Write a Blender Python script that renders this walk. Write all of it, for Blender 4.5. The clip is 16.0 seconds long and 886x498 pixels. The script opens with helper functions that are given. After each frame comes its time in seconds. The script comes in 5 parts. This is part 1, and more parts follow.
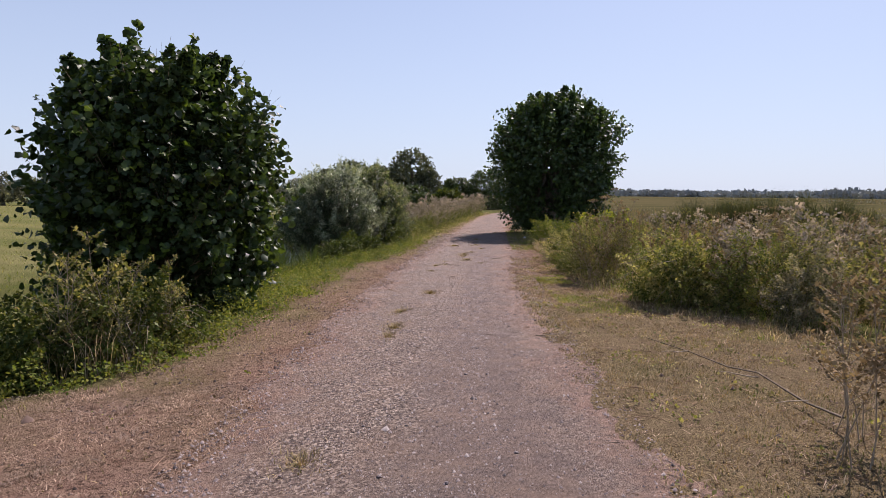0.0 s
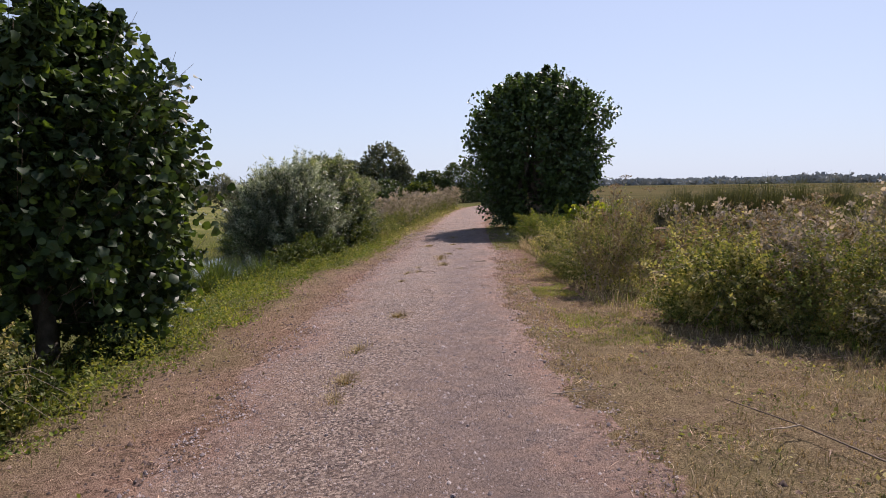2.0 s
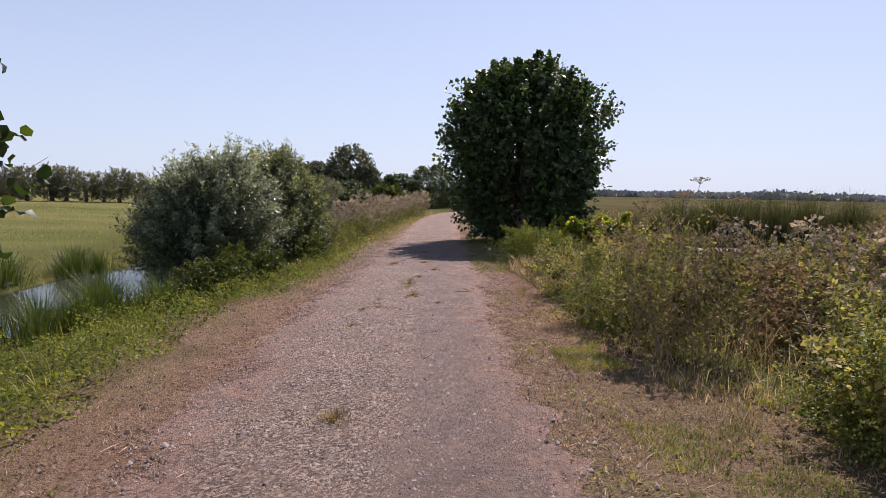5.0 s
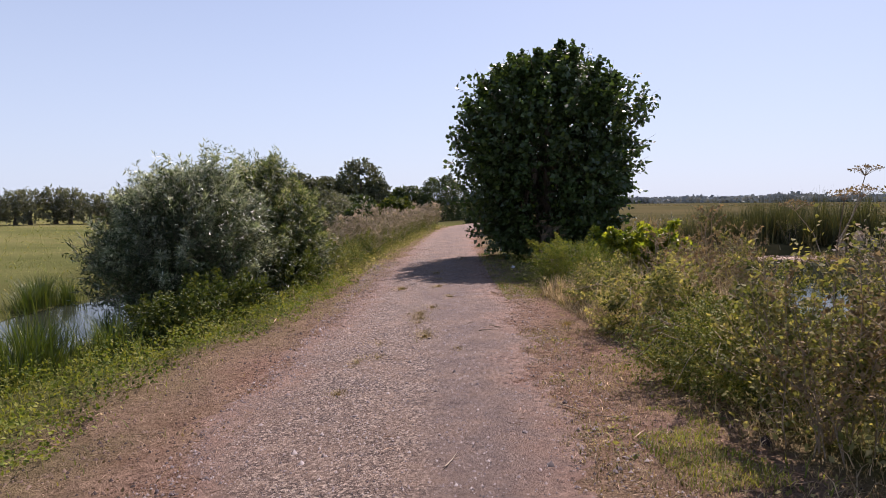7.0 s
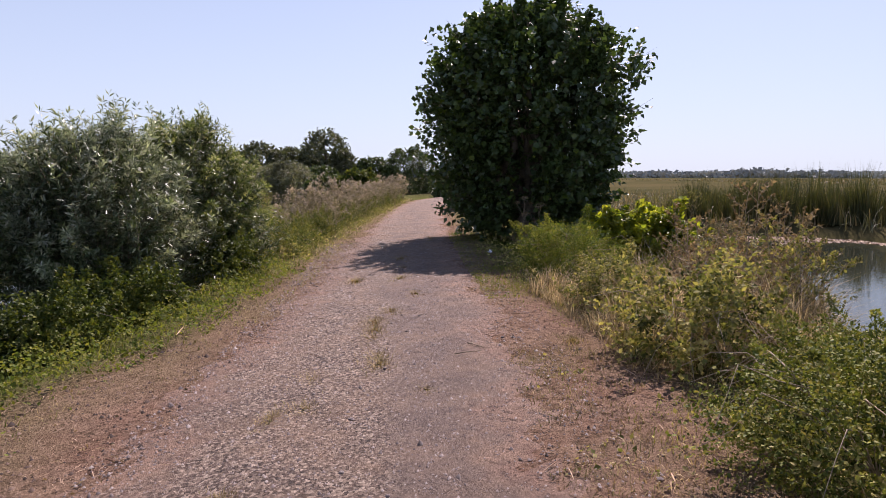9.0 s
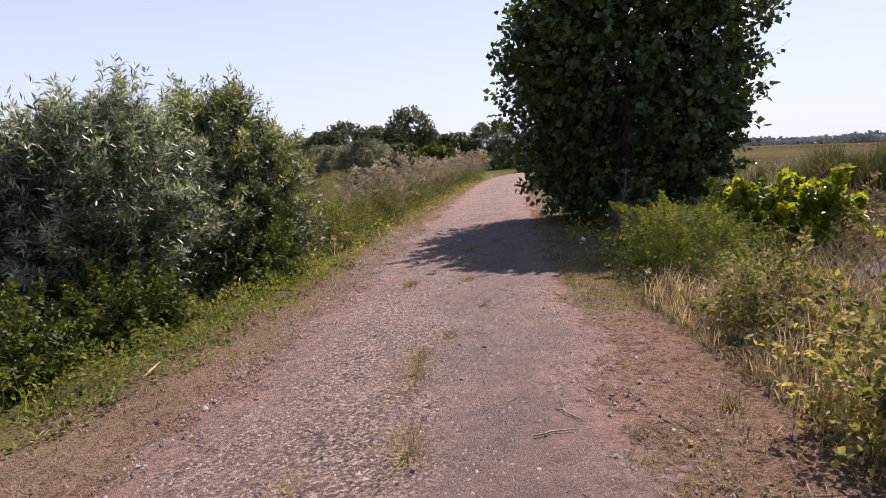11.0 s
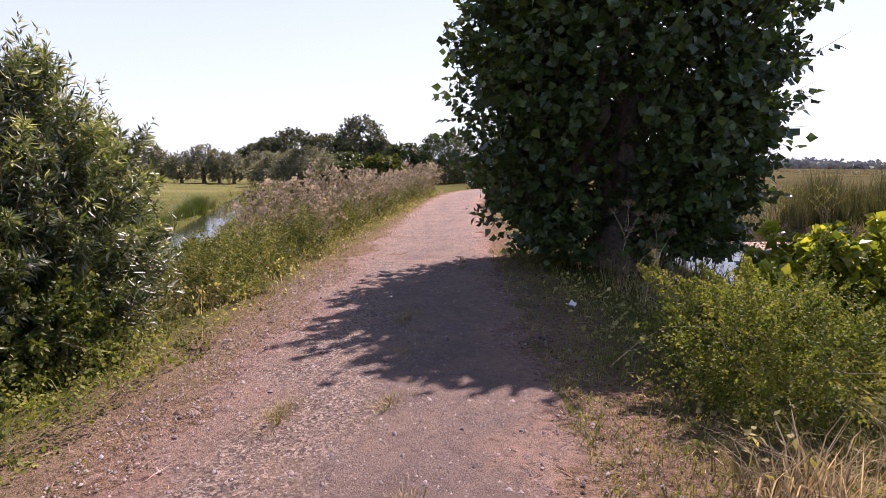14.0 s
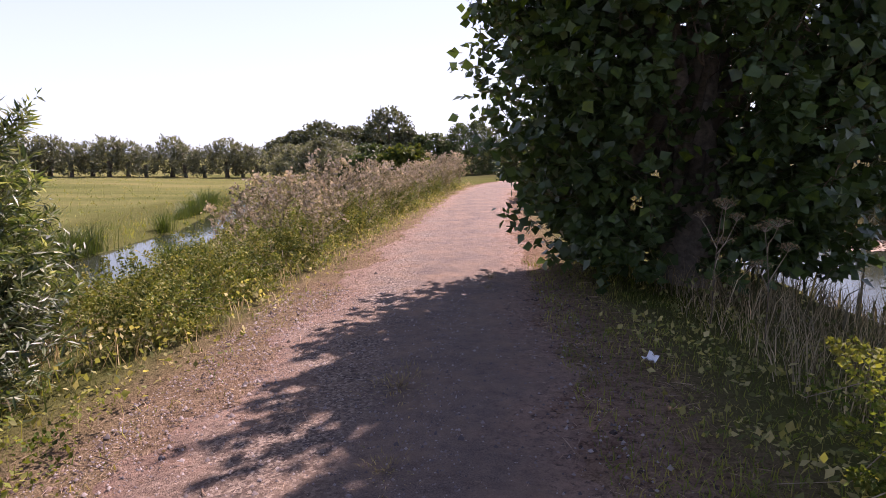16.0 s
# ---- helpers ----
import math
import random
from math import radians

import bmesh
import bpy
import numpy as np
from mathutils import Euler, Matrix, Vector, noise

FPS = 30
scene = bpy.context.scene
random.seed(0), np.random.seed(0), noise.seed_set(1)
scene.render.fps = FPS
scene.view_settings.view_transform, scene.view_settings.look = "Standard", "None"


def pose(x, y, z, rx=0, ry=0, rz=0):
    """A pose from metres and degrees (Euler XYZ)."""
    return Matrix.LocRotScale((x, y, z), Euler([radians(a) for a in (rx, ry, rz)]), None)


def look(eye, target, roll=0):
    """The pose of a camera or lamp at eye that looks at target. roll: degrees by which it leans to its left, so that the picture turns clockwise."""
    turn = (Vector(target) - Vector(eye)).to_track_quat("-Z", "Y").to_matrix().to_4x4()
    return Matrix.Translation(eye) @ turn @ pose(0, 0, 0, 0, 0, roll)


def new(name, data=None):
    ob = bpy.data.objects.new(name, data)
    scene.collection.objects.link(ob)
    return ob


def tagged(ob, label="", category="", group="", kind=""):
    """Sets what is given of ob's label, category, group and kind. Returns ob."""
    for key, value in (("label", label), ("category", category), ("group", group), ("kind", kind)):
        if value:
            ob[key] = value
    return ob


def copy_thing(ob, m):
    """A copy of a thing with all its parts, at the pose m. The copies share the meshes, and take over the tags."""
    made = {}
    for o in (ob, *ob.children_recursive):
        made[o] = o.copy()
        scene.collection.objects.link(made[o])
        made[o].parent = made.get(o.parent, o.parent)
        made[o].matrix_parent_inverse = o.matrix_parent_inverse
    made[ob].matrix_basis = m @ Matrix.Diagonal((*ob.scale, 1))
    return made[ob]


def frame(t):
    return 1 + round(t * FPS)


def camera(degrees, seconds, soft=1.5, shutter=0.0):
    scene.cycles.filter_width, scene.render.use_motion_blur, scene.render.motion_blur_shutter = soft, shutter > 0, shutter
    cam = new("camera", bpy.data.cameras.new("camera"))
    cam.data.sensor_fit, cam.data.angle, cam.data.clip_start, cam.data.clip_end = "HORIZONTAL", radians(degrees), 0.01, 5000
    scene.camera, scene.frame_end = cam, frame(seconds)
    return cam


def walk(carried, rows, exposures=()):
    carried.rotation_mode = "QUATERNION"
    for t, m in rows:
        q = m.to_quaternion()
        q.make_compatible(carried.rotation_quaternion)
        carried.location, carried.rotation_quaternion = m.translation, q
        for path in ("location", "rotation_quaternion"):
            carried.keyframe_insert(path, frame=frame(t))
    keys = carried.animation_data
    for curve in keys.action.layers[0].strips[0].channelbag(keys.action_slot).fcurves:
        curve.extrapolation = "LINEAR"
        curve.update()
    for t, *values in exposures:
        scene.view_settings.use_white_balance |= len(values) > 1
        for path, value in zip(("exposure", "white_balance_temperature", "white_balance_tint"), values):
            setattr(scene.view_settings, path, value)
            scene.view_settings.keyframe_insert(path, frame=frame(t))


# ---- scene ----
cam = camera(67.7, 16.0, soft=0.6)
METRES, EYE, TILT, LEAN, TURN = 18.56, 1.6, 0.0, -1.5, 0.0
ROWS = [
    (0.0, 0.0, 0.0, 0.0, -0.09, -4.97, 1.01),
    (0.5, 0.0006, 0.0342, 0.0001, -3.62, -5.66, 0.03),
    (1.0, 0.0031, 0.0662, -0.003, -2.15, -4.75, 1.93),
    (1.5, 0.0055, 0.0972, -0.0014, -1.61, -4.71, 1.14),
    (2.0, 0.003, 0.1301, -0.0009, -2.38, -5.6, 2.32),
    (2.5, 0.0073, 0.1609, -0.0004, -1.2, -5.71, 1.22),
    (3.0, 0.0053, 0.1941, -0.0002, -2.73, -6.54, 0.38),
    (3.5, 0.006, 0.2261, -0.0014, 0.78, -4.42, -0.05),
    (4.0, 0.0066, 0.2603, -0.0047, -2.08, -4.55, -0.63),
    (6.5, 0.0098, 0.4204, -0.0041, -6.07, -5.92, 0.64),
    (7.0, 0.0136, 0.4496, -0.0065, -4.31, -4.15, 2.03),
    (7.5, 0.0188, 0.4799, -0.0056, -4.41, -6.26, 0.16),
    (8.0, 0.0203, 0.5087, -0.0062, -7.56, -7.22, 1.5),
    (10.5, 0.0392, 0.6588, -0.0092, -2.74, -5.39, 1.82),
    (11.0, 0.0442, 0.6869, -0.011, 0.2, -8.37, 3.2),
    (11.5, 0.0458, 0.7179, -0.0102, -2.22, -9.73, 1.31),
    (12.0, 0.0514, 0.7479, -0.0115, -3.84, -7.49, 2.96),
    (12.5, 0.0538, 0.7771, -0.0114, -1.97, -7.68, 1.23),
    (13.0, 0.0545, 0.8091, -0.0098, -4.66, -8.01, 2.38),
    (13.5, 0.0597, 0.8404, -0.0094, -0.73, -7.04, 1.33),
    (14.0, 0.0587, 0.8706, -0.0089, -3.92, -7.54, 1.1),
    (14.5, 0.0613, 0.9011, -0.0115, -0.31, -8.15, 2.65),
    (15.0, 0.0635, 0.9309, -0.012, -4.51, -8.99, 2.09),
    (15.5, 0.0674, 0.9608, -0.0093, -3.77, -6.67, 2.71),
    (16.0, 0.0725, 0.9881, -0.0112, -1.45, -8.24, 1.93),
]
walk(cam, [(t, pose(0, 0, EYE, TILT, LEAN, TURN) @ pose(METRES * x, METRES * y, METRES * z, 90 + pitch, roll, yaw)) for t, x, y, z, yaw, pitch, roll in ROWS],
     [(0.0, 0.42, 6300, 25), (4.0, 0.45, 6350, 26), (7.5, 0.5, 6400, 28), (10.5, 0.65, 6500, 31), (14.0, 0.95, 6550, 37), (16.0, 1.02, 6600, 37)])

# ---- sky and sun ----
SUN_EL, SUN_AZ = radians(46.5), radians(26.5)   # azimuth: from straight ahead (+y) towards the right (+x)
world = bpy.data.worlds.new("sky")
scene.world = world
world.use_nodes = True
wn = world.node_tree.nodes
sky = wn.new("ShaderNodeTexSky")
sky.sky_type = "NISHITA"
sky.sun_disc = False
sky.sun_elevation, sky.sun_rotation = SUN_EL, SUN_AZ
sky.air_density, sky.dust_density, sky.ozone_density = 0.9, 0.6, 3.0
wn["Background"].inputs["Strength"].default_value = 0.083
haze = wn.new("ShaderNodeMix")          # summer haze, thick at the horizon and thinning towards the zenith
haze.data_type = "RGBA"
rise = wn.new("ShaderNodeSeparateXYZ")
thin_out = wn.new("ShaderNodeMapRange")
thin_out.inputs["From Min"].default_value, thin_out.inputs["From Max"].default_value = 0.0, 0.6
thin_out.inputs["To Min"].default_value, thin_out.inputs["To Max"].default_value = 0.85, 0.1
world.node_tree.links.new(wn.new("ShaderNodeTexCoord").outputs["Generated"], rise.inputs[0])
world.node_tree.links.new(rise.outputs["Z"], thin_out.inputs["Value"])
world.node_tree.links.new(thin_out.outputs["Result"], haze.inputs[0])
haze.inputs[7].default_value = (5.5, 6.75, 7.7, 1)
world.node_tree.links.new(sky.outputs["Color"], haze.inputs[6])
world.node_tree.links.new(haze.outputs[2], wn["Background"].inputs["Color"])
sun = new("sun", bpy.data.lights.new("sun", "SUN"))
sun.data.energy, sun.data.angle, sun.data.color = 5.0, radians(0.55), (1.0, 0.93, 0.84)
sun_way = Vector((math.sin(SUN_AZ) * math.cos(SUN_EL), math.cos(SUN_AZ) * math.cos(SUN_EL), math.sin(SUN_EL)))
sun.matrix_world = look(sun_way * 60, (0, 0, 0))

# ---- materials ----


def node_material(name):
    m = bpy.data.materials.new(name)
    m.use_nodes = True
    t = m.node_tree
    return m, t, t.nodes["Principled BSDF"], t.nodes["Material Output"]


def noise_node(t, scale, detail=5.0, rough=0.6, vector=None):
    n = t.nodes.new("ShaderNodeTexNoise")
    n.inputs["Scale"].default_value, n.inputs["Detail"].default_value, n.inputs["Roughness"].default_value = scale, detail, rough
    if vector is None:
        vector = t.nodes.new("ShaderNodeTexCoord").outputs["Object"]
    t.links.new(vector, n.inputs["Vector"])
    return n.outputs["Fac"]


def ramp(t, fac, stops):
    r = t.nodes.new("ShaderNodeValToRGB")
    el = r.color_ramp.elements
    while len(el) < len(stops):
        el.new(0.5)
    for e, (p, c) in zip(el, stops):
        e.position, e.color = p, (*c, 1) if len(c) == 3 else c
    t.links.new(fac, r.inputs["Fac"])
    return r.outputs["Color"]


def mix(t, fac, a, b, blend="MIX"):
    n = t.nodes.new("ShaderNodeMix")
    n.data_type, n.blend_type = "RGBA", blend
    for socket, v in ((n.inputs[0], fac), (n.inputs[6], a), (n.inputs[7], b)):
        if isinstance(v, (int, float)):
            socket.default_value = v
        elif isinstance(v, tuple):
            socket.default_value = (*v, 1)
        else:
            t.links.new(v, socket)
    return n.outputs[2]


def attribute(t, name):
    n = t.nodes.new("ShaderNodeAttribute")
    n.attribute_name = name
    return n.outputs["Fac"]


def bump(t, height, strength, distance, shader):
    b = t.nodes.new("ShaderNodeBump")
    b.inputs["Strength"].default_value, b.inputs["Distance"].default_value = strength, distance
    t.links.new(height, b.inputs["Height"])
    t.links.new(b.outputs["Normal"], shader.inputs["Normal"])


def calc(t, op, a, b):
    n = t.nodes.new("ShaderNodeMath")
    n.operation = op
    n.use_clamp = True
    for s, v in zip(n.inputs, (a, b)):
        if isinstance(v, (int, float)):
            s.default_value = v
        else:
            t.links.new(v, s)
    return n.outputs[0]


def leaf_material(name, colours, glow=0.35, rough=0.45, patch=1.5, by_object=False, spec=0.5, through_tint=(1.5, 1.5, 0.6), clump=0.5):
    """Leaves or blades: a colour for each island out of a ramp, patches of tone, and light through the blade."""
    m, t, p, out = node_material(name)
    if by_object:
        r = t.nodes.new("ShaderNodeObjectInfo").outputs["Random"]
    else:
        r = t.nodes.new("ShaderNodeNewGeometry").outputs["Random Per Island"]
    n = len(colours)
    group_tone = ramp(t, noise_node(t, patch * 1.7, 5, 0.65), [(0.34, (0, 0, 0)), (0.66, (1, 1, 1))])
    r = calc(t, "ADD", calc(t, "MULTIPLY", r, 1 - clump), calc(t, "MULTIPLY", group_tone, clump))
    c = ramp(t, r, [((i + 0.5) / n, k) for i, k in enumerate(colours)])
    tone = ramp(t, noise_node(t, patch, 3), [(0.32, (0.52, 0.52, 0.5)), (0.68, (1.32, 1.26, 1.1))])
    c = mix(t, 1.0, c, tone, "MULTIPLY")
    t.links.new(c, p.inputs["Base Color"])
    p.inputs["Roughness"].default_value = rough
    p.inputs["Specular IOR Level"].default_value = spec
    tr = t.nodes.new("ShaderNodeBsdfTranslucent")
    warm = mix(t, 1.0, c, through_tint, "MULTIPLY")
    t.links.new(warm, tr.inputs["Color"])
    mx = t.nodes.new("ShaderNodeMixShader")
    mx.inputs[0].default_value = glow * 0.8
    t.links.new(p.outputs[0], mx.inputs[1])
    t.links.new(tr.outputs[0], mx.inputs[2])
    t.links.new(mx.outputs[0], out.inputs["Surface"])
    return m


def plain_material(name, a, b, scale, rough=0.9, depth=0.004):
    m, t, p, out = node_material(name)
    f = noise_node(t, scale, 6, 0.65)
    t.links.new(ramp(t, f, [(0.3, a), (0.7, b)]), p.inputs["Base Color"])
    p.inputs["Roughness"].default_value = rough
    bump(t, f, 0.6, depth, p)
    return m


def island_material(name, colours, rough=0.9):
    m, t, p, out = node_material(name)
    r = t.nodes.new("ShaderNodeNewGeometry").outputs["Random Per Island"]
    n = len(colours)
    t.links.new(ramp(t, r, [((i + 0.5) / n, k) for i, k in enumerate(colours)]), p.inputs["Base Color"])
    p.inputs["Roughness"].default_value = rough
    return m


def soil_colour(t, co, fine):
    """Dry pinkish soil with rusty and dark specks."""
    c = mix(t, ramp(t, noise_node(t, 13, 8, 0.78, co), [(0.3, (0, 0, 0)), (0.56, (1, 1, 1))]), (0.058, 0.036, 0.028), (0.325, 0.218, 0.164))
    c = mix(t, ramp(t, noise_node(t, 2.6, 4, 0.6, co), [(0.42, (0, 0, 0)), (0.72, (0.6, 0.6, 0.6))]), c, (0.2, 0.11, 0.08))
    strawy = ramp(t, noise_node(t, 1.9, 9, 0.78, co), [(0.5, (0, 0, 0)), (0.66, (0.55, 0.55, 0.55))])
    c = mix(t, strawy, c, mix(t, fine, (0.22, 0.135, 0.095), (0.54, 0.375, 0.27)))
    c = mix(t, ramp(t, noise_node(t, 21, 5, 0.7, co), [(0.36, (0.85, 0.85, 0.85)), (0.46, (0, 0, 0))]), c, (0.05, 0.032, 0.025))
    return mix(t, 0.55, c, ramp(t, fine, [(0.3, (0.5, 0.48, 0.46)), (0.7, (1.3, 1.25, 1.2))]), "MULTIPLY")


def ground_material():
    m, t, p, out = node_material("ground_soil_and_turf")
    co = t.nodes.new("ShaderNodeTexCoord").outputs["Object"]
    fine, mid, big = noise_node(t, 70, 4, 0.7, co), noise_node(t, 6, 6, 0.65, co), noise_node(t, 0.35, 5, 0.6, co)
    soil = soil_colour(t, co, fine)
    straw = mix(t, ramp(t, fine, [(0.35, (0, 0, 0)), (0.65, (1, 1, 1))]), (0.09, 0.068, 0.04), (0.32, 0.25, 0.15))
    straw = mix(t, 0.6, straw, ramp(t, mid, [(0.3, (0.5, 0.55, 0.4)), (0.7, (1.2, 1.15, 1.1))]), "MULTIPLY")
    turf = mix(t, fine, (0.05, 0.065, 0.018), (0.13, 0.14, 0.04))
    near = mix(t, calc(t, "ADD", calc(t, "MULTIPLY", attribute(t, "dry"), mid), calc(t, "MULTIPLY", attribute(t, "dry"), 0.35)), soil, straw)
    near = mix(t, attribute(t, "green"), near, turf)
    streak_co = t.nodes.new("ShaderNodeMapping")
    streak_co.inputs["Scale"].default_value = (0.035, 0.16, 1)
    t.links.new(co, streak_co.inputs["Vector"])
    streak = noise_node(t, 1.0, 6, 0.65, streak_co.outputs["Vector"])
    meadow = ramp(t, streak, [(0.28, (0.09, 0.105, 0.036)), (0.45, (0.14, 0.145, 0.055)), (0.6, (0.2, 0.185, 0.08)), (0.78, (0.13, 0.14, 0.05))])
    meadow = mix(t, 0.5, meadow, ramp(t, noise_node(t, 9, 5, 0.7, co), [(0.3, (0.6, 0.62, 0.55)), (0.7, (1.3, 1.25, 1.2))]), "MULTIPLY")
    rough = ramp(t, streak, [(0.3, (0.055, 0.055, 0.025)), (0.5, (0.09, 0.08, 0.038)), (0.7, (0.13, 0.1, 0.052))])
    meadow = mix(t, attribute(t, "reedy"), meadow, rough)
    c = mix(t, attribute(t, "field"), near, meadow)
    t.links.new(c, p.inputs["Base Color"])
    p.inputs["Roughness"].default_value = 0.95
    p.inputs["Specular IOR Level"].default_value = 0.0
    bump(t, calc(t, "ADD", calc(t, "MULTIPLY", fine, 0.5), calc(t, "MULTIPLY", mid, 0.5)), 1.0, 0.06, p)
    return m


def road_material():
    """Worn tarmac on one side, bare grey-pink gravel on the other."""
    m, t, p, out = node_material("worn_tarmac_and_gravel")
    co = t.nodes.new("ShaderNodeTexCoord").outputs["Object"]
    fine, mid, big = noise_node(t, 120, 3, 0.7, co), noise_node(t, 9, 6, 0.7, co), noise_node(t, 1.3, 5, 0.65, co)
    tar = mix(t, ramp(t, fine, [(0.3, (0, 0, 0)), (0.7, (1, 1, 1))]), (0.085, 0.067, 0.063), (0.25, 0.2, 0.187))
    tar = mix(t, 0.7, tar, ramp(t, mid, [(0.32, (0.62, 0.6, 0.6)), (0.5, (1, 1, 1)), (0.72, (1.3, 1.25, 1.2))]), "MULTIPLY")
    v = t.nodes.new("ShaderNodeTexVoronoi")
    v.inputs["Scale"].default_value = 62
    t.links.new(co, v.inputs["Vector"])
    chips = ramp(t, v.outputs["Color"], [(0.12, (0.055, 0.045, 0.043)), (0.4, (0.15, 0.115, 0.105)), (0.62, (0.25, 0.205, 0.18)), (0.9, (0.46, 0.4, 0.36))])
    dark = ramp(t, noise_node(t, 34, 6, 0.8, co), [(0.36, (0.35, 0.33, 0.33)), (0.5, (1, 1, 1)), (0.68, (1.5, 1.45, 1.4))])
    chips = mix(t, 0.9, chips, dark, "MULTIPLY")
    dust = mix(t, mid, (0.17, 0.12, 0.095), (0.34, 0.25, 0.195))
    loose = calc(t, "ADD", attribute(t, "gravel"), calc(t, "SUBTRACT", big, 0.62))
    c = mix(t, loose, tar, chips)
    dusty = ramp(t, noise_node(t, 1.7, 8, 0.75, co), [(0.44, (0, 0, 0)), (0.64, (1, 1, 1))])
    dusty = calc(t, "MULTIPLY", dusty, attribute(t, "dust"))
    c = mix(t, dusty, c, dust)
    edge = calc(t, "ADD", attribute(t, "edge"), calc(t, "SUBTRACT", noise_node(t, 4.5, 8, 0.8, co), 0.72))
    c = mix(t, 1.0, c, (0.97, 0.89, 0.78), "MULTIPLY")
    c = mix(t, edge, c, soil_colour(t, co, fine))
    c = mix(t, 0.4, c, ramp(t, big, [(0.3, (0.7, 0.7, 0.72)), (0.7, (1.2, 1.17, 1.12))]), "MULTIPLY")
    t.links.new(c, p.inputs["Base Color"])
    p.inputs["Roughness"].default_value = 0.88
    p.inputs["Specular IOR Level"].default_value = 0.25
    h = calc(t, "ADD", calc(t, "MULTIPLY", fine, 0.5), calc(t, "MULTIPLY", noise_node(t, 34, 6, 0.8, co), 0.5))
    bump(t, h, 1.0, 0.03, p)
    return m


def water_material():
    m, t, p, out = node_material("still_ditch_water")
    p.inputs["Base Color"].default_value = (0.03, 0.035, 0.025, 1)
    p.inputs["Roughness"].default_value = 0.06
    p.inputs["IOR"].default_value = 1.33
    bump(t, noise_node(t, 5, 3), 0.12, 0.02, p)
    return m


M_GROUND, M_ROAD, M_WATER = ground_material(), road_material(), water_material()
M_BARK = plain_material("bark", (0.045, 0.035, 0.028), (0.16, 0.13, 0.10), 14, 0.9, 0.02)
M_TRUNK = plain_material("trunk_bark", (0.1, 0.08, 0.062), (0.3, 0.25, 0.2), 11, 0.9, 0.03)
M_TWIG = plain_material("twig", (0.09, 0.06, 0.04), (0.22, 0.16, 0.11), 30)
M_BROWN_STALK = plain_material("brown_stalk", (0.09, 0.065, 0.045), (0.2, 0.15, 0.1), 25)
M_DEAD = plain_material("dead_stalk", (0.20, 0.15, 0.10), (0.42, 0.34, 0.24), 25)
M_LIME = leaf_material("broad_leaf", [(0.028, 0.05, 0.02), (0.036, 0.064, 0.024), (0.046, 0.08, 0.027), (0.05, 0.08, 0.04), (0.07, 0.11, 0.03), (0.12, 0.18, 0.03)], 0.3, 0.5, spec=0.28, clump=0.25)
M_DARK = leaf_material("dark_broad_leaf", [(0.0391, 0.0709, 0.0293), (0.0513, 0.0918, 0.0343), (0.0709, 0.119, 0.0366), (0.0549, 0.0918, 0.0464), (0.11, 0.159, 0.0366)], 0.28, 0.42, spec=0.45)
M_LIME_PART = leaf_material("broad_leaf_near", [(0.03, 0.06, 0.02), (0.05, 0.09, 0.022), (0.1, 0.15, 0.02)], 0.35, 0.55, by_object=True, spec=0.2)
# silvery leaf, with the sunlit sheen of the outer shoots painted in
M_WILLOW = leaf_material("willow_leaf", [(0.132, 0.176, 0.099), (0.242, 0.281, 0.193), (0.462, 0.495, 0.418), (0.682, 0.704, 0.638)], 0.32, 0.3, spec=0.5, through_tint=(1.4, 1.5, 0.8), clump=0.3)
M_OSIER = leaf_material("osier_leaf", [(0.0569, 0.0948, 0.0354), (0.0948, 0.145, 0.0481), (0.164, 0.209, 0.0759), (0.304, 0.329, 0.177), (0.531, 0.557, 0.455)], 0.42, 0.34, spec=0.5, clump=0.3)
# darker leaf colour that stands in for shade inside the willows
M_WILLOW_SHADE = leaf_material("shaded_willow_leaf", [(0.03, 0.052, 0.021), (0.05, 0.08, 0.03), (0.1, 0.13, 0.06), (0.32, 0.35, 0.28)], 0.18, 0.4, spec=0.3, clump=0.25)
M_BUSH = leaf_material("bush_leaf", [(0.0525, 0.0825, 0.03), (0.075, 0.112, 0.0375), (0.12, 0.15, 0.0525)], 0.25, 0.5)
M_YELLOW = leaf_material("yellow_green_leaf", [(0.112, 0.169, 0.0275), (0.188, 0.25, 0.035), (0.288, 0.338, 0.04), (0.4, 0.4, 0.0475), (0.125, 0.188, 0.035)], 0.55, 0.4)
M_YELLOW_PART = leaf_material("yellow_green_leaf_near", [(0.13, 0.18, 0.02), (0.22, 0.26, 0.03), (0.32, 0.31, 0.035)], 0.45, 0.4, by_object=True)
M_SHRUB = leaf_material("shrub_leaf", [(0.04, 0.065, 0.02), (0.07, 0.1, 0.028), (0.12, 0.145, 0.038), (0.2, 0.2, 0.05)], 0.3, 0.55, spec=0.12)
M_COVER = leaf_material("ground_cover_leaf", [(0.055, 0.09, 0.024), (0.1, 0.145, 0.035), (0.17, 0.205, 0.05), (0.25, 0.25, 0.065), (0.19, 0.21, 0.08)], 0.42, 0.6, spec=0.08, patch=2.2, clump=0.55)
M_BRAMBLE = leaf_material("bramble_leaf", [(0.045, 0.075, 0.023), (0.105, 0.14, 0.037), (0.185, 0.215, 0.058), (0.29, 0.29, 0.085), (0.34, 0.285, 0.135)], 0.25, 0.6, spec=0.1, patch=2.2, clump=0.4)
M_WEED = leaf_material("weed_leaf", [(0.069, 0.0862, 0.0345), (0.149, 0.167, 0.069), (0.253, 0.253, 0.109), (0.38, 0.339, 0.172), (0.517, 0.46, 0.253)], 0.42, 0.7, spec=0.08, patch=1.3, clump=0.4)
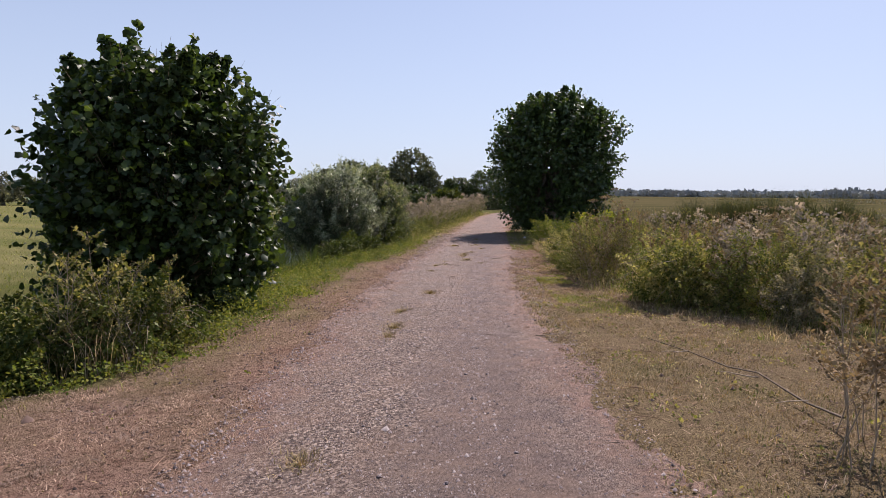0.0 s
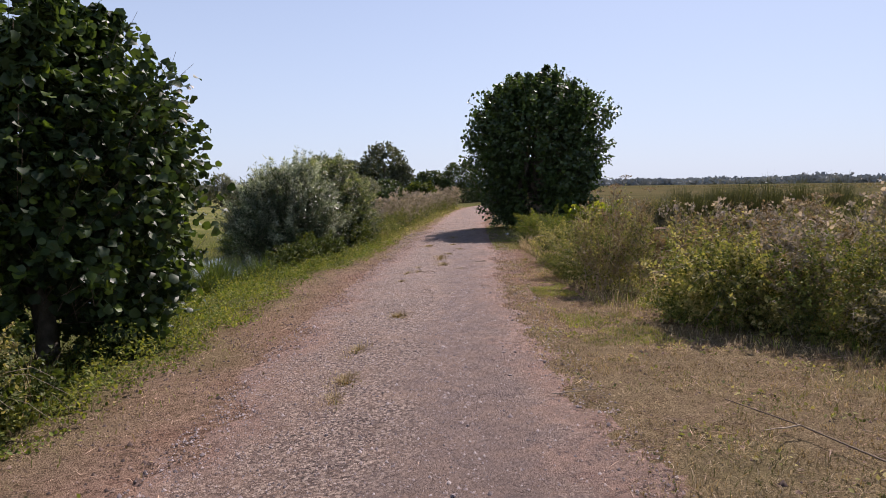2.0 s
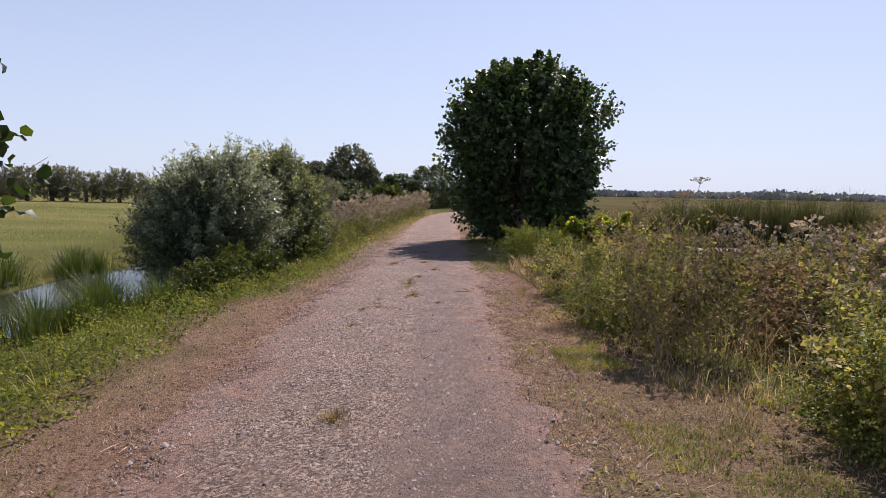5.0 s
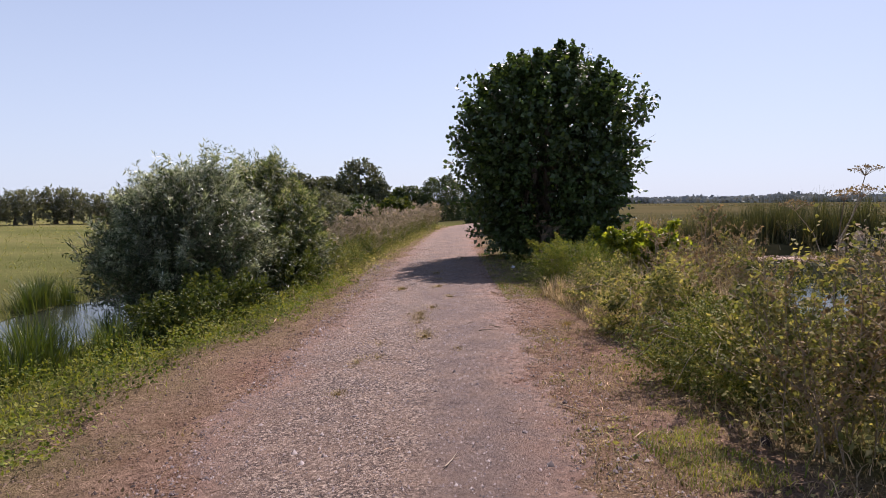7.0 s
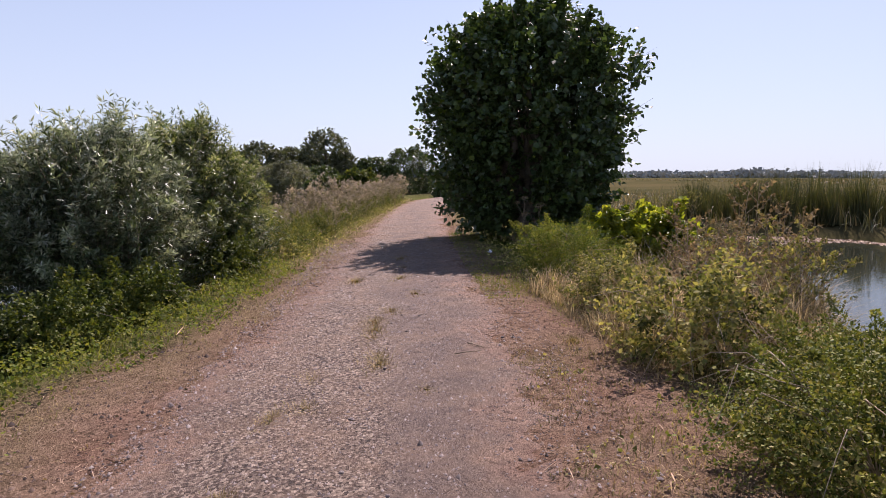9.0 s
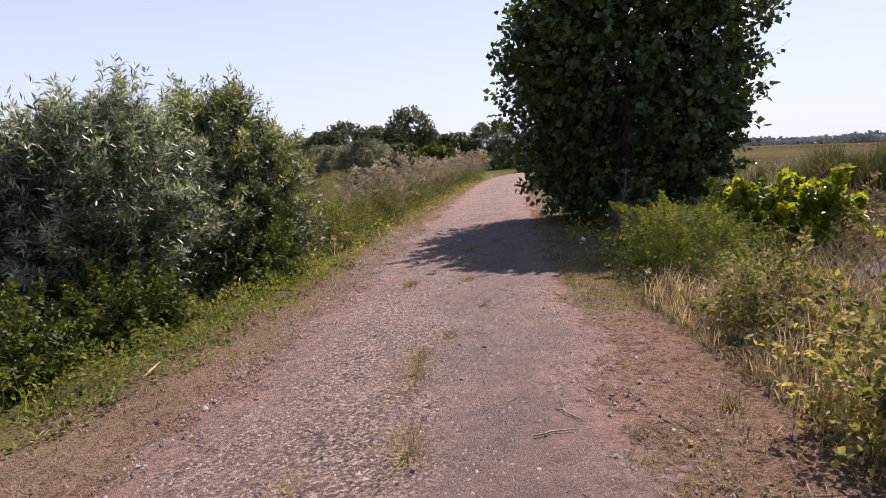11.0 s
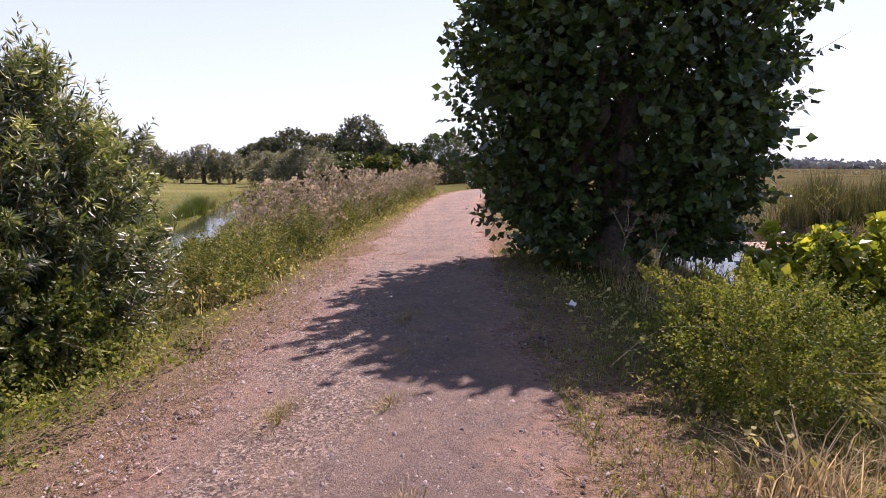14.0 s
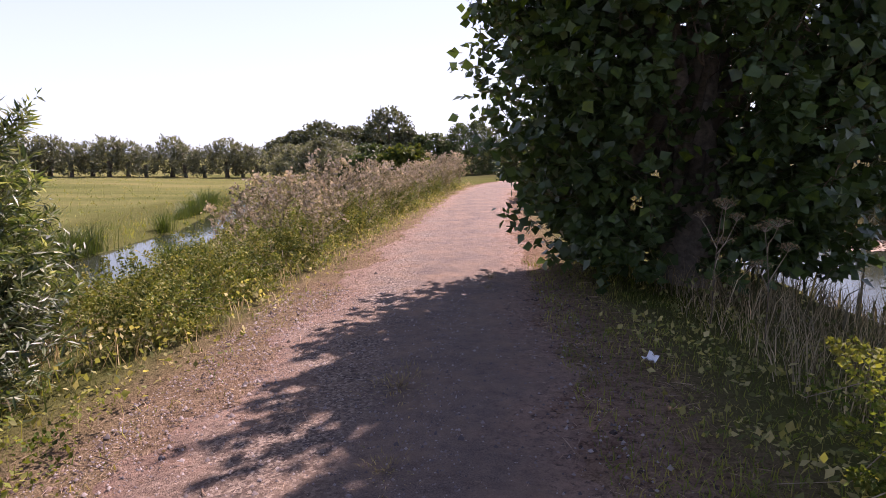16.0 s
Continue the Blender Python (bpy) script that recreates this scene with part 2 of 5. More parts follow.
M_THISTLE = leaf_material("thistle_leaf", [(0.115, 0.127, 0.0747), (0.218, 0.218, 0.138), (0.356, 0.322, 0.23), (0.483, 0.425, 0.322)], 0.4, 0.7, through_tint=(1.3, 1.25, 0.85), spec=0.08)
M_BROWN = leaf_material("withered_leaf", [(0.13, 0.1, 0.06), (0.24, 0.18, 0.11), (0.38, 0.29, 0.18), (0.2, 0.185, 0.08)], 0.3, 0.8, through_tint=(1.3, 1.2, 0.85), spec=0.08)
M_STRAW = leaf_material("dry_grass", [(0.203, 0.149, 0.0743), (0.311, 0.236, 0.121), (0.459, 0.365, 0.209), (0.162, 0.155, 0.0607), (0.121, 0.135, 0.0473)], 0.3, 0.7, through_tint=(1.35, 1.2, 0.9), spec=0.15)
M_PALE = leaf_material("pale_grass", [(0.12, 0.096, 0.054), (0.288, 0.234, 0.15), (0.48, 0.402, 0.282), (0.672, 0.576, 0.432)], 0.48, 0.7, through_tint=(1.3, 1.2, 0.9), spec=0.2, clump=0.35)
M_LITTER = leaf_material("straw_litter", [(0.2, 0.13, 0.1), (0.3, 0.2, 0.15), (0.44, 0.315, 0.235), (0.6, 0.46, 0.355)], 0.1, 0.8, through_tint=(1.35, 1.2, 0.9))
M_GRASS = leaf_material("green_grass", [(0.0924, 0.139, 0.0308), (0.154, 0.2, 0.0462), (0.262, 0.262, 0.077), (0.385, 0.323, 0.139)], 0.45, 0.55, spec=0.15)
M_REED = leaf_material("reed", [(0.108, 0.126, 0.054), (0.168, 0.168, 0.072), (0.24, 0.21, 0.108), (0.324, 0.252, 0.156)], 0.3, 0.6, patch=0.3, through_tint=(1.35, 1.2, 0.9))
M_SEDGE = leaf_material("sedge", [(0.05, 0.085, 0.018), (0.08, 0.12, 0.025), (0.13, 0.15, 0.04)], 0.3, 0.5)
M_CATTAIL = leaf_material("cattail_blade", [(0.04, 0.055, 0.022), (0.065, 0.08, 0.032), (0.11, 0.11, 0.05), (0.2, 0.16, 0.085)], 0.25, 0.6, patch=0.6)
M_FLUFF = leaf_material("seed_fluff", [(0.36, 0.32, 0.28), (0.48, 0.43, 0.38), (0.26, 0.22, 0.19)], 0.4, 0.9, through_tint=(1.35, 1.2, 0.9))
# lightened grey-green, with the haze of distance put into the colour
M_FAR_HAZED = leaf_material("far_leaf_hazed", [(0.072, 0.09, 0.06), (0.096, 0.114, 0.072), (0.132, 0.144, 0.096)], 0.25, 0.7, patch=0.2)
M_POLLARD = leaf_material("pollard_leaf", [(0.127, 0.138, 0.0978), (0.172, 0.184, 0.132), (0.241, 0.253, 0.19)], 0.3, 0.6, patch=0.5)
# pale blue-grey: the air's haze is painted into the leaf colour
M_HORIZON_HAZED = leaf_material("horizon_leaf_hazed", [(0.2, 0.235, 0.27), (0.25, 0.285, 0.315), (0.3, 0.33, 0.35)], 0.08, 0.8, patch=0.02, through_tint=(1.35, 1.2, 0.9))
M_STONE = island_material("loose_stone", [(0.09, 0.072, 0.07), (0.17, 0.135, 0.13), (0.24, 0.19, 0.175), (0.34, 0.29, 0.265)], 0.9)
M_CLOD = island_material("dry_earth", [(0.04, 0.026, 0.02), (0.08, 0.05, 0.038), (0.14, 0.09, 0.067), (0.22, 0.15, 0.11)], 0.95)
M_PAPER = plain_material("white_paper", (0.7, 0.7, 0.7), (0.82, 0.82, 0.8), 8, 0.8, 0.002)

# ---- building helpers ----


def mesh_from(name, v, quads=None, tris=None, attributes=()):
    """A mesh from arrays of corners and of faces with four and with three corners."""
    q = np.zeros((0, 4), np.int32) if quads is None else np.asarray(quads, np.int32)
    r = np.zeros((0, 3), np.int32) if tris is None else np.asarray(tris, np.int32)
    me = bpy.data.meshes.new(name)
    me.vertices.add(len(v))
    me.vertices.foreach_set("co", np.asarray(v, np.float32).ravel())
    me.loops.add(4 * len(q) + 3 * len(r))
    me.loops.foreach_set("vertex_index", np.concatenate([q.ravel(), r.ravel()]))
    me.polygons.add(len(q) + len(r))
    starts = np.concatenate([np.arange(len(q)) * 4, 4 * len(q) + np.arange(len(r)) * 3]).astype(np.int32)
    me.polygons.foreach_set("loop_start", starts)
    me.polygons.foreach_set("use_smooth", np.ones(len(q) + len(r), bool))
    me.update(calc_edges=True)
    me.validate()
    for key, values in attributes:
        me.attributes.new(key, "FLOAT", "POINT").data.foreach_set("value", np.asarray(values, np.float32))
    return me


def join(pieces):
    """One (corners, quads, tris) out of many."""
    vs, qs, ts, k = [], [], [], 0
    for v, q, t in pieces:
        vs.append(v)
        if q is not None and len(q):
            qs.append(np.asarray(q) + k)
        if t is not None and len(t):
            ts.append(np.asarray(t) + k)
        k += len(v)
    return np.concatenate(vs), np.concatenate(qs) if qs else None, np.concatenate(ts) if ts else None


def part(name, geometry, material, parent=None, label=""):
    me = geometry if isinstance(geometry, bpy.types.Mesh) else mesh_from(name, *geometry)
    if not me.materials:
        me.materials.append(material)
    ob = new(name, me)
    ob.parent = parent
    return tagged(ob, label)


def thing(name, label, category, at=(0, 0, 0), group="", kind="", turn=0):
    ob = new(name)
    ob.matrix_basis = pose(*at, 0, 0, turn)
    return tagged(ob, label, category, group, kind)


def stuff(name, geometry, material, label, category):
    return tagged(part(name, geometry, material), label, category, kind="stuff")


def unit(a):
    return a / np.maximum(np.linalg.norm(a, axis=-1, keepdims=True), 1e-9)


# leaf outlines: along +y, face up
def leaf_shape(width, points):
    """A leaf folded along its midrib; points: (along, half width), tip and base at 1 and 0."""
    v, t = [(0, 0, 0)], []
    for y, w in points:
        v += [(-w * width, y, 0.18 * w * width), (0, y, 0), (w * width, y, 0.18 * w * width)]
    v.append((0, 1, -0.06))
    t += [(0, 2, 1), (0, 3, 2)]
    quads = []
    for i in range(len(points) - 1):
        a, b = 1 + 3 * i, 4 + 3 * i
        quads += [(a, a + 1, b + 1, b), (a + 1, a + 2, b + 2, b + 1)]
    e, tip = 1 + 3 * (len(points) - 1), len(v) - 1
    t += [(e, e + 1, tip), (e + 1, e + 2, tip)]
    return np.array(v, float), np.array(quads, int).reshape(-1, 4), np.array(t, int)


def kite(width, middle=0.42):
    """A small leaf of two faces, folded along its midrib."""
    v = np.array([(0, 0, 0), (-width, middle, 0.2 * width), (0, 1, -0.05), (width, middle, 0.2 * width)], float)
    return v, np.zeros((0, 4), int), np.array([(0, 2, 1), (0, 3, 2)])


BROAD = leaf_shape(0.5, [(0.36, 0.95)])
LOBED = leaf_shape(0.52, [(0.2, 0.85), (0.64, 0.92)])
LOBED[0][:, 2] += np.array([0, 0.12, 0.0, -0.02, -0.1, 0.04, 0.08, -0.1])
OVAL, NARROW, LONG, STALK = kite(0.34), kite(0.1), kite(0.17), kite(0.022)
CLUMP = kite(0.62, 0.5)


def scatter(shape, at, along, face, size):
    """Copies of a leaf at many places in one array; along: its axis, face: roughly its upper side."""
    v, q, t = shape
    d = unit(along)
    x = unit(np.cross(d, face))
    z = np.cross(x, d)
    s = np.asarray(size).reshape(-1, 1, 1)
    w = at[:, None, :] + s * (v[None, :, 0:1] * x[:, None] + v[None, :, 1:2] * d[:, None] + v[None, :, 2:3] * z[:, None])
    k = np.arange(len(at))[:, None, None] * len(v)
    qq = (q[None] + k).reshape(-1, 4) if len(q) else None
    return w.reshape(-1, 3), qq, (t[None] + k).reshape(-1, 3)


def blades(rng, at, height, width, bend, azimuth=None, curl=0.35):
    """Grass blades: bent, tapering strips."""
    n = len(at)
    az = rng.uniform(0, 2 * math.pi, n) if azimuth is None else azimuth
    h, w, b = (np.broadcast_to(np.asarray(a, float), (n,)) for a in (height, width, bend))
    out = np.stack([np.cos(az), np.sin(az), np.zeros(n)], 1)
    sa = az + math.pi / 2 + rng.uniform(-0.6, 0.6, n)
    side = np.stack([np.cos(sa), np.sin(sa), np.zeros(n)], 1)
    rows = []
    for s, k in ((0, 1.0), (0.55, 0.7)):
        c = at + out * (h * b * s * s)[:, None] + np.array([0, 0, 1.0]) * (h * s * (1 - curl * b * s))[:, None]
        rows += [c - side * (w * k / 2)[:, None], c + side * (w * k / 2)[:, None]]
    rows.append(at + out * (h * b)[:, None] + np.array([0, 0, 1.0]) * (h * (1 - curl * b))[:, None])
    v = np.stack(rows, 1).reshape(-1, 3)
    k = np.arange(n)[:, None] * 5
    return v, k + np.array([[0, 1, 3, 2]]), k + np.array([[2, 3, 4]])


def tube(points, radii, sides=5):
    """A tapering, bent round bar through some points."""
    p = np.asarray(points, float)
    d = unit(np.gradient(p, axis=0))
    ref = np.array([0.3, 0.9, 0.2])
    x = unit(np.cross(d, ref))
    y = np.cross(d, x)
    a = np.arange(sides) * 2 * math.pi / sides
    ring = x[:, None] * np.cos(a)[None, :, None] + y[:, None] * np.sin(a)[None, :, None]
    v = (p[:, None] + ring * np.asarray(radii, float)[:, None, None]).reshape(-1, 3)
    q = []
    for i in range(len(p) - 1):
        for j in range(sides):
            k = (j + 1) % sides
            q.append((i * sides + j, i * sides + k, (i + 1) * sides + k, (i + 1) * sides + j))
    return v, np.array(q), None


def curve_points(rng, a, b, n=5, wobble=0.06, sag=0.0):
    a, b = np.array(a, float), np.array(b, float)
    s = np.linspace(0, 1, n)[:, None]
    p = a + (b - a) * s
    size = np.linalg.norm(b - a)
    p[1:-1] += rng.normal(0, wobble * size, (n - 2, 3))
    p[:, 2] += sag * size * (s * (1 - s))[:, 0]
    return p


def shoots_of_leaves(rng, profile, n_shoots, per, shoot, leaf, shape, rise=0.5, droop=0.2, inner=0.45, lumps=0.12, squash=1.0, reach=1.0, gap=None):
    """A crown: leaves along many short shoots that grow outwards and upwards from a lumpy body of turning profile (height, radius)."""
    hs, rs = np.array([p[0] for p in profile], float), np.array([p[1] for p in profile], float)
    zz = np.linspace(hs[0], hs[-1], 200)
    rr = np.interp(zz, hs, rs)
    area = np.maximum(rr, 0.15)
    z = rng.choice(zz, n_shoots, p=area / area.sum()) + rng.uniform(-0.02, 0.02, n_shoots)
    th = rng.uniform(0, 2 * math.pi, n_shoots)
    r = np.interp(z, hs, rs)
    ph = rng.uniform(0, 6.28, 6)
    lump = 1 + lumps * (np.sin(3 * th + ph[0] + 1.3 * z) + 0.8 * np.sin(5 * th + ph[1] - 2.1 * z) + 0.7 * np.sin(8 * th + ph[2] + 4.0 * z) + 0.6 * np.sin(13 * th + ph[3] + 6 * z)) / 1.6
    f = np.sqrt(rng.uniform(inner ** 2, 1, n_shoots)) * lump
    if gap:
        off = np.abs((th - gap[0] + math.pi) % (2 * math.pi) - math.pi)
        keep = (off > gap[1] * (1 - 0.3 * z / gap[2])) | (z > gap[2])
        th, z, r, f = th[keep], z[keep], r[keep], f[keep]
        n_shoots = len(z)
    base = np.stack([np.cos(th) * r * f, np.sin(th) * r * f * squash, z], 1)
    slope = -np.interp(z, zz, np.gradient(rr, zz))
    outward = unit(np.stack([np.cos(th), np.sin(th), np.clip(slope, -0.6, 2.5)], 1))
    way = unit(outward + np.array([0, 0, rise]) + rng.normal(0, 0.35, (n_shoots, 3)))
    length = shoot * rng.uniform(0.45, 1.25, n_shoots) * reach
    # leaves along each shoot
    s = (np.arange(per) + 0.6) / per
    at = (base[:, None] + way[:, None] * (length[:, None] * s[None])[..., None] - np.array([0, 0, 1.0]) * (droop * length[:, None] * s[None] ** 2)[..., None]).reshape(-1, 3)
    w = np.repeat(way, per, 0)
    along = unit(w * 0.55 + rng.normal(0, 0.65, at.shape) - np.array([0, 0, droop]))
    face = unit(np.array([0, 0, 1.0]) + 0.5 * np.repeat(outward, per, 0) + rng.normal(0, 0.75, at.shape))
    size = leaf * rng.uniform(0.6, 1.25, len(at))
    return scatter(shape, at, along, face, size), (base, way, length)


def plumes(rng, profile, n, per, length, girth, leaf, shape, rise=1.0, droop=0.2, gap=None):
    """Leafy plumes that stand out of a crown all round and give it an uneven outline."""
    hs, rs = np.array([p[0] for p in profile], float), np.array([p[1] for p in profile], float)
    zz = np.linspace(hs[0], hs[-1], 200)
    w = np.maximum(np.interp(zz, hs, rs), 0.3)
    z = rng.choice(zz, n, p=w / w.sum())
    th = rng.uniform(0, 2 * math.pi, n)
    if gap:
        off = np.abs((th - gap[0] + math.pi) % (2 * math.pi) - math.pi)
        k = (off > gap[1] * 1.15) | (z > gap[2])
        z, th = z[k], th[k]
        n = len(z)
    r = np.interp(z, hs, rs) * rng.uniform(0.5, 0.8, n)
    base = np.stack([np.cos(th) * r, np.sin(th) * r, z], 1)
    top = smooth(0.35, 1.0, z / hs[-1])[:, None]
    way = unit(np.stack([np.cos(th), np.sin(th), np.zeros(n)], 1) * (1.1 - 0.55 * top) + np.array([0, 0, 1.0]) * rise * (0.45 + top) + rng.normal(0, 0.18, (n, 3)))
    ln = length * rng.uniform(0.65, 1.3, n)
    q = rng.uniform(0, 1, (n, per)) ** 0.85
    side = rng.normal(0, 1, (n, per, 3))
    side -= (side * way[:, None]).sum(-1, keepdims=True) * way[:, None]
    fat = girth * (1.02 - q) ** 0.75 * np.sqrt(rng.uniform(0.1, 1, (n, per)))
    side = unit(side)
    at = base[:, None] + way[:, None] * (ln[:, None] * q)[..., None] + side * fat[..., None]
    d = side * 0.7 + way[:, None] * 0.5 + rng.normal(0, 0.5, side.shape) - np.array([0, 0, droop])
    face = side * 0.5 + np.array([0, 0, 0.8]) + rng.normal(0, 0.6, side.shape)
    return scatter(shape, at.reshape(-1, 3), d.reshape(-1, 3), face.reshape(-1, 3), leaf * rng.uniform(0.55, 1.25, n * per))


# ---- the plan: the track and its edges along the way ----
def along(table):
    ys, xs = np.array([p[0] for p in table], float), np.array([p[1] for p in table], float)
    return lambda y: np.interp(y, ys, xs)


MID = along([(-40, 0.1), (0, 0.2), (4, 0.27), (9, 0.45), (13, 0.8), (17, 1.15), (22, 1.45), (26, 1.72), (30, 2.0), (35, 2.5), (40, 3.1), (44, 3.75), (48, 4.7), (51, 6.0), (54, 8.6), (57, 14), (60, 24), (64, 45), (70, 80)])
TAR = along([(-40, 0.95), (0, 0.93), (4, 0.9), (8, 0.7), (13, 0.5), (17, 0.62), (24, 0.68), (30, 0.8), (60, 0.9)])
GRAVEL = along([(-40, 1.7), (4, 1.75), (10, 1.8), (15, 1.85), (18, 1.65), (22, 1.4), (26, 1.3), (30, 1.15), (40, 1.0), (70, 1.0)])
LEFT = along([(-40, 3.6), (2, 3.7), (5.2, 3.8), (5.7, 2.95), (7.5, 2.62), (11, 2.6), (15, 2.9), (16.4, 2.5), (17.4, 2.2), (20, 2.0), (22, 1.85), (26, 1.6), (31, 1.3), (40, 1.0), (70, 1.2)])
RIGHT = along([(-40, 4.5), (3, 4.2), (6, 3.9), (8, 3.4), (9.5, 2.6), (11, 1.85), (12, 1.5), (13.5, 1.42), (15.2, 1.5), (17, 1.35), (20, 1.15), (26, 1.0), (40, 1.1), (70, 1.2)])
CANAL = along([(-60, -7.2), (10, -6.6), (18, -6.3), (24, -5.9), (30, -5.0), (37, -5.3), (50, -7), (67, -9.2), (80, -9.8), (120, -9), (200, -4)])
CANAL_HALF = along([(-60, -0.7), (13.5, -0.7), (16.3, 1.15), (18, 1.3), (24, 1.25), (30, 0.85), (36, 0.75), (39, 0.45), (67, 0.7), (200, 0.9)])
WATER_Z = -0.66


def smooth(a, b, x):
    s = np.clip((np.asarray(x, float) - a) / (b - a), 0, 1)
    return s * s * (3 - 2 * s)


def wave(x, y, k, seed=0.0):
    """Cheap smooth unevenness for arrays."""
    return (np.sin(k * x * 1.0 + seed) * np.sin(k * y * 1.13 + 2.1 * seed) + 0.6 * np.sin(k * (1.7 * x + 0.9 * y) + 1.3 + seed) + 0.4 * np.sin(k * (2.9 * y - 2.2 * x) + 0.4 + seed)) / 2.0


def pond(x, y):
    """0 outside the pond on the reed side, 1 inside."""
    e = ((x - 9.3) / 3.2) ** 2 + ((y - 26.5) / 6.3) ** 2
    u, v = 0.55 * (x - 10.6) + 0.835 * (y - 23.9), 0.835 * (x - 10.6) - 0.55 * (y - 23.9)
    e = np.minimum(e, (u / 7.3) ** 2 + (v / 2.9) ** 2) + 0.18 * wave(x, y, 1.1)
    return 1 - smooth(0.8, 1.25, e)


def sight_strip(x, y):
    """Distance, in shares, from the middle of a widening wedge kept low to fit the camera's view of the pond."""
    return np.where((y > 13) & (y < 28), 0.4 * np.abs(x - 0.38 - 0.79 * (y - 9.44)) / np.maximum(0.135 * (y - 9.44), 0.1), 9.0)


def height(x, y):
    x, y = np.asarray(x, float), np.asarray(y, float)
    d = x - MID(y)
    z = -0.06 * smooth(6, 16, y) - 0.015 * np.clip(np.abs(d + 0.4) - 0.4, 0, 3) ** 1.3
    left = smooth(0.1, 3.2, -d - LEFT(y))
    right = smooth(0.2, 4.0, d - RIGHT(y))
    z = z * (1 - left) - 0.5 * left
    z = z * (1 - right) - 0.42 * right
    z = z + (0.06 * wave(x, y, 0.5) + 0.03 * wave(x, y, 2.1, 1)) * np.maximum(left, right) * smooth(300, 30, np.hypot(x, y))
    dig = 1 - smooth(CANAL_HALF(y) - 0.25, CANAL_HALF(y) + 0.55, np.abs(x - CANAL(y)))
    z = z * (1 - dig) - 1.0 * dig
    dig = pond(x, y)
    z = z * (1 - dig) - 1.0 * dig
    z = z + 0.0262 * x * (1 - smooth(10, 30, np.abs(x)))     # the track leans a little towards the ditch
    return z + 0.006 * wave(x, y, 9, 2) + 0.004 * wave(x, y, 23, 4)


def put(x, y):
    """Places on the ground."""
    x, y = np.asarray(x, float), np.asarray(y, float)
    return np.stack([x, y, height(x, y)], -1)


# ---- where single plants and the branch lie ----
TUFTS = [(-0.55, 7.77, 1.1, 0), (-0.58, 7.26, 1.0, 1), (-0.18, 10.45, 1.2, 0), (-0.82, 3.79, 1.3, 0), (0.60, 16.03, 1.0, 3), (-0.18, 10.41, 1.1, 0), (-0.53, 8.79, 1.2, 1), (-0.53, 7.68, 1.2, 0), (0.60, 15.77, 1.0, 2), (0.10, 14.83, 1.1, 3), (-0.21, 13.61, 0.8, 0), (0.59, 16.96, 1.2, 2), (0.91, 15.05, 0.7, 3), (-0.11, 14.69, 0.8, 1), (0.79, 17.74, 1.0, 3), (0.61, 17.24, 1.2, 4), (0.56, 16.64, 1.4, 4), (0.61, 15.79, 1.0, 3), (0.09, 15.46, 0.9, 3), (0.80, 17.86, 1.2, 3), (0.60, 17.33, 1.4, 4), (1.14, 18.84, 1.0, 1), (0.40, 20.09, 1.0, 1), (0.39, 19.96, 1.2, 1), (1.05, 20.14, 1.2, 1), (2.09, 25.88, 1.0, 4), (1.17, 22.35, 1.6, 4), (2.36, 16.23, 1.1, 2), (2.00, 25.29, 1.0, 4), (1.15, 21.22, 1.2, 4)]
STICKS = [(1.45, 13.03, 1.63, 12.77), (1.63, 12.73, 1.86, 12.65), (0.52, 11.95, 0.61, 12.15), (1.23, 15.89, 1.47, 15.97), (1.40, 16.24, 1.51, 16.07), (1.04, 7.13, 1.39, 7.19)]
BRANCH = np.array([(2.14, 6.59, 0.10), (2.37, 6.22, 0.10), (2.51, 5.79, 0.10), (2.61, 5.31, 0.10), (2.69, 4.71, 0.10), (2.69, 4.30, 0.10)])
THISTLES = [(5.6, 9.5), (6.1, 10.4), (6.6, 11.3), (5.2, 11.8), (7.2, 12.2), (4.2, 9.9), (5.0, 10.6), (7.6, 10.8), (3.9, 8.9), (4.8, 8.6), (5.9, 8.4), (6.9, 9.0), (7.8, 9.6), (8.6, 10.8), (5.4, 13.2), (6.3, 13.8), (7.4, 14.4), (8.4, 13.0), (5.0, 14.6), (6.8, 15.6), (8.1, 16.0), (9.4, 14.6), (4.5, 11.4), (9.2, 12.0)]
BRAMBLES = [(3.0, 13.4, 0.8, 0.62, 420), (3.8, 14.3, 0.85, 0.42, 420), (3.5, 20.1, 0.85, 0.72, 460), (3.3, 9.6, 0.6, 0.7, 240), (4.3, 8.8, 0.7, 0.75, 240), (-3.4, 7.0, 0.75, 0.7, 380), (-4.3, 6.3, 0.7, 0.7, 300), (-2.75, 17.6, 0.6, 0.55, 260), (-2.35, 19.0, 0.6, 0.5, 260), (-1.7, 21.3, 0.5, 0.6, 240), (-3.6, 24.4, 1.0, 0.7, 260), (-1.1, 24.2, 0.5, 0.5, 220), (-0.9, 25.6, 0.5, 0.5, 220), (-0.75, 27.3, 0.55, 0.55, 240), (-0.6, 28.9, 0.5, 0.45, 220), (-0.3, 30.6, 0.55, 0.5, 240), (0.0, 32.4, 0.5, 0.5, 200), (0.3, 34.3, 0.5, 0.45, 200), (0.7, 36.6, 0.5, 0.45, 200), (1.0, 39.0, 0.5, 0.5, 200), (1.5, 41.6, 0.5, 0.5, 200), (2.1, 44.4, 0.5, 0.5, 200), (-1.6, 26.4, 0.6, 0.6, 240), (-2.3, 25.3, 0.6, 0.6, 240)]

# ---- ground, road, water ----
def steps(*runs):
    out = []
    for a, b, s in runs:
        out += list(np.arange(a, b, s))
    return np.array(out + [runs[-1][1]])


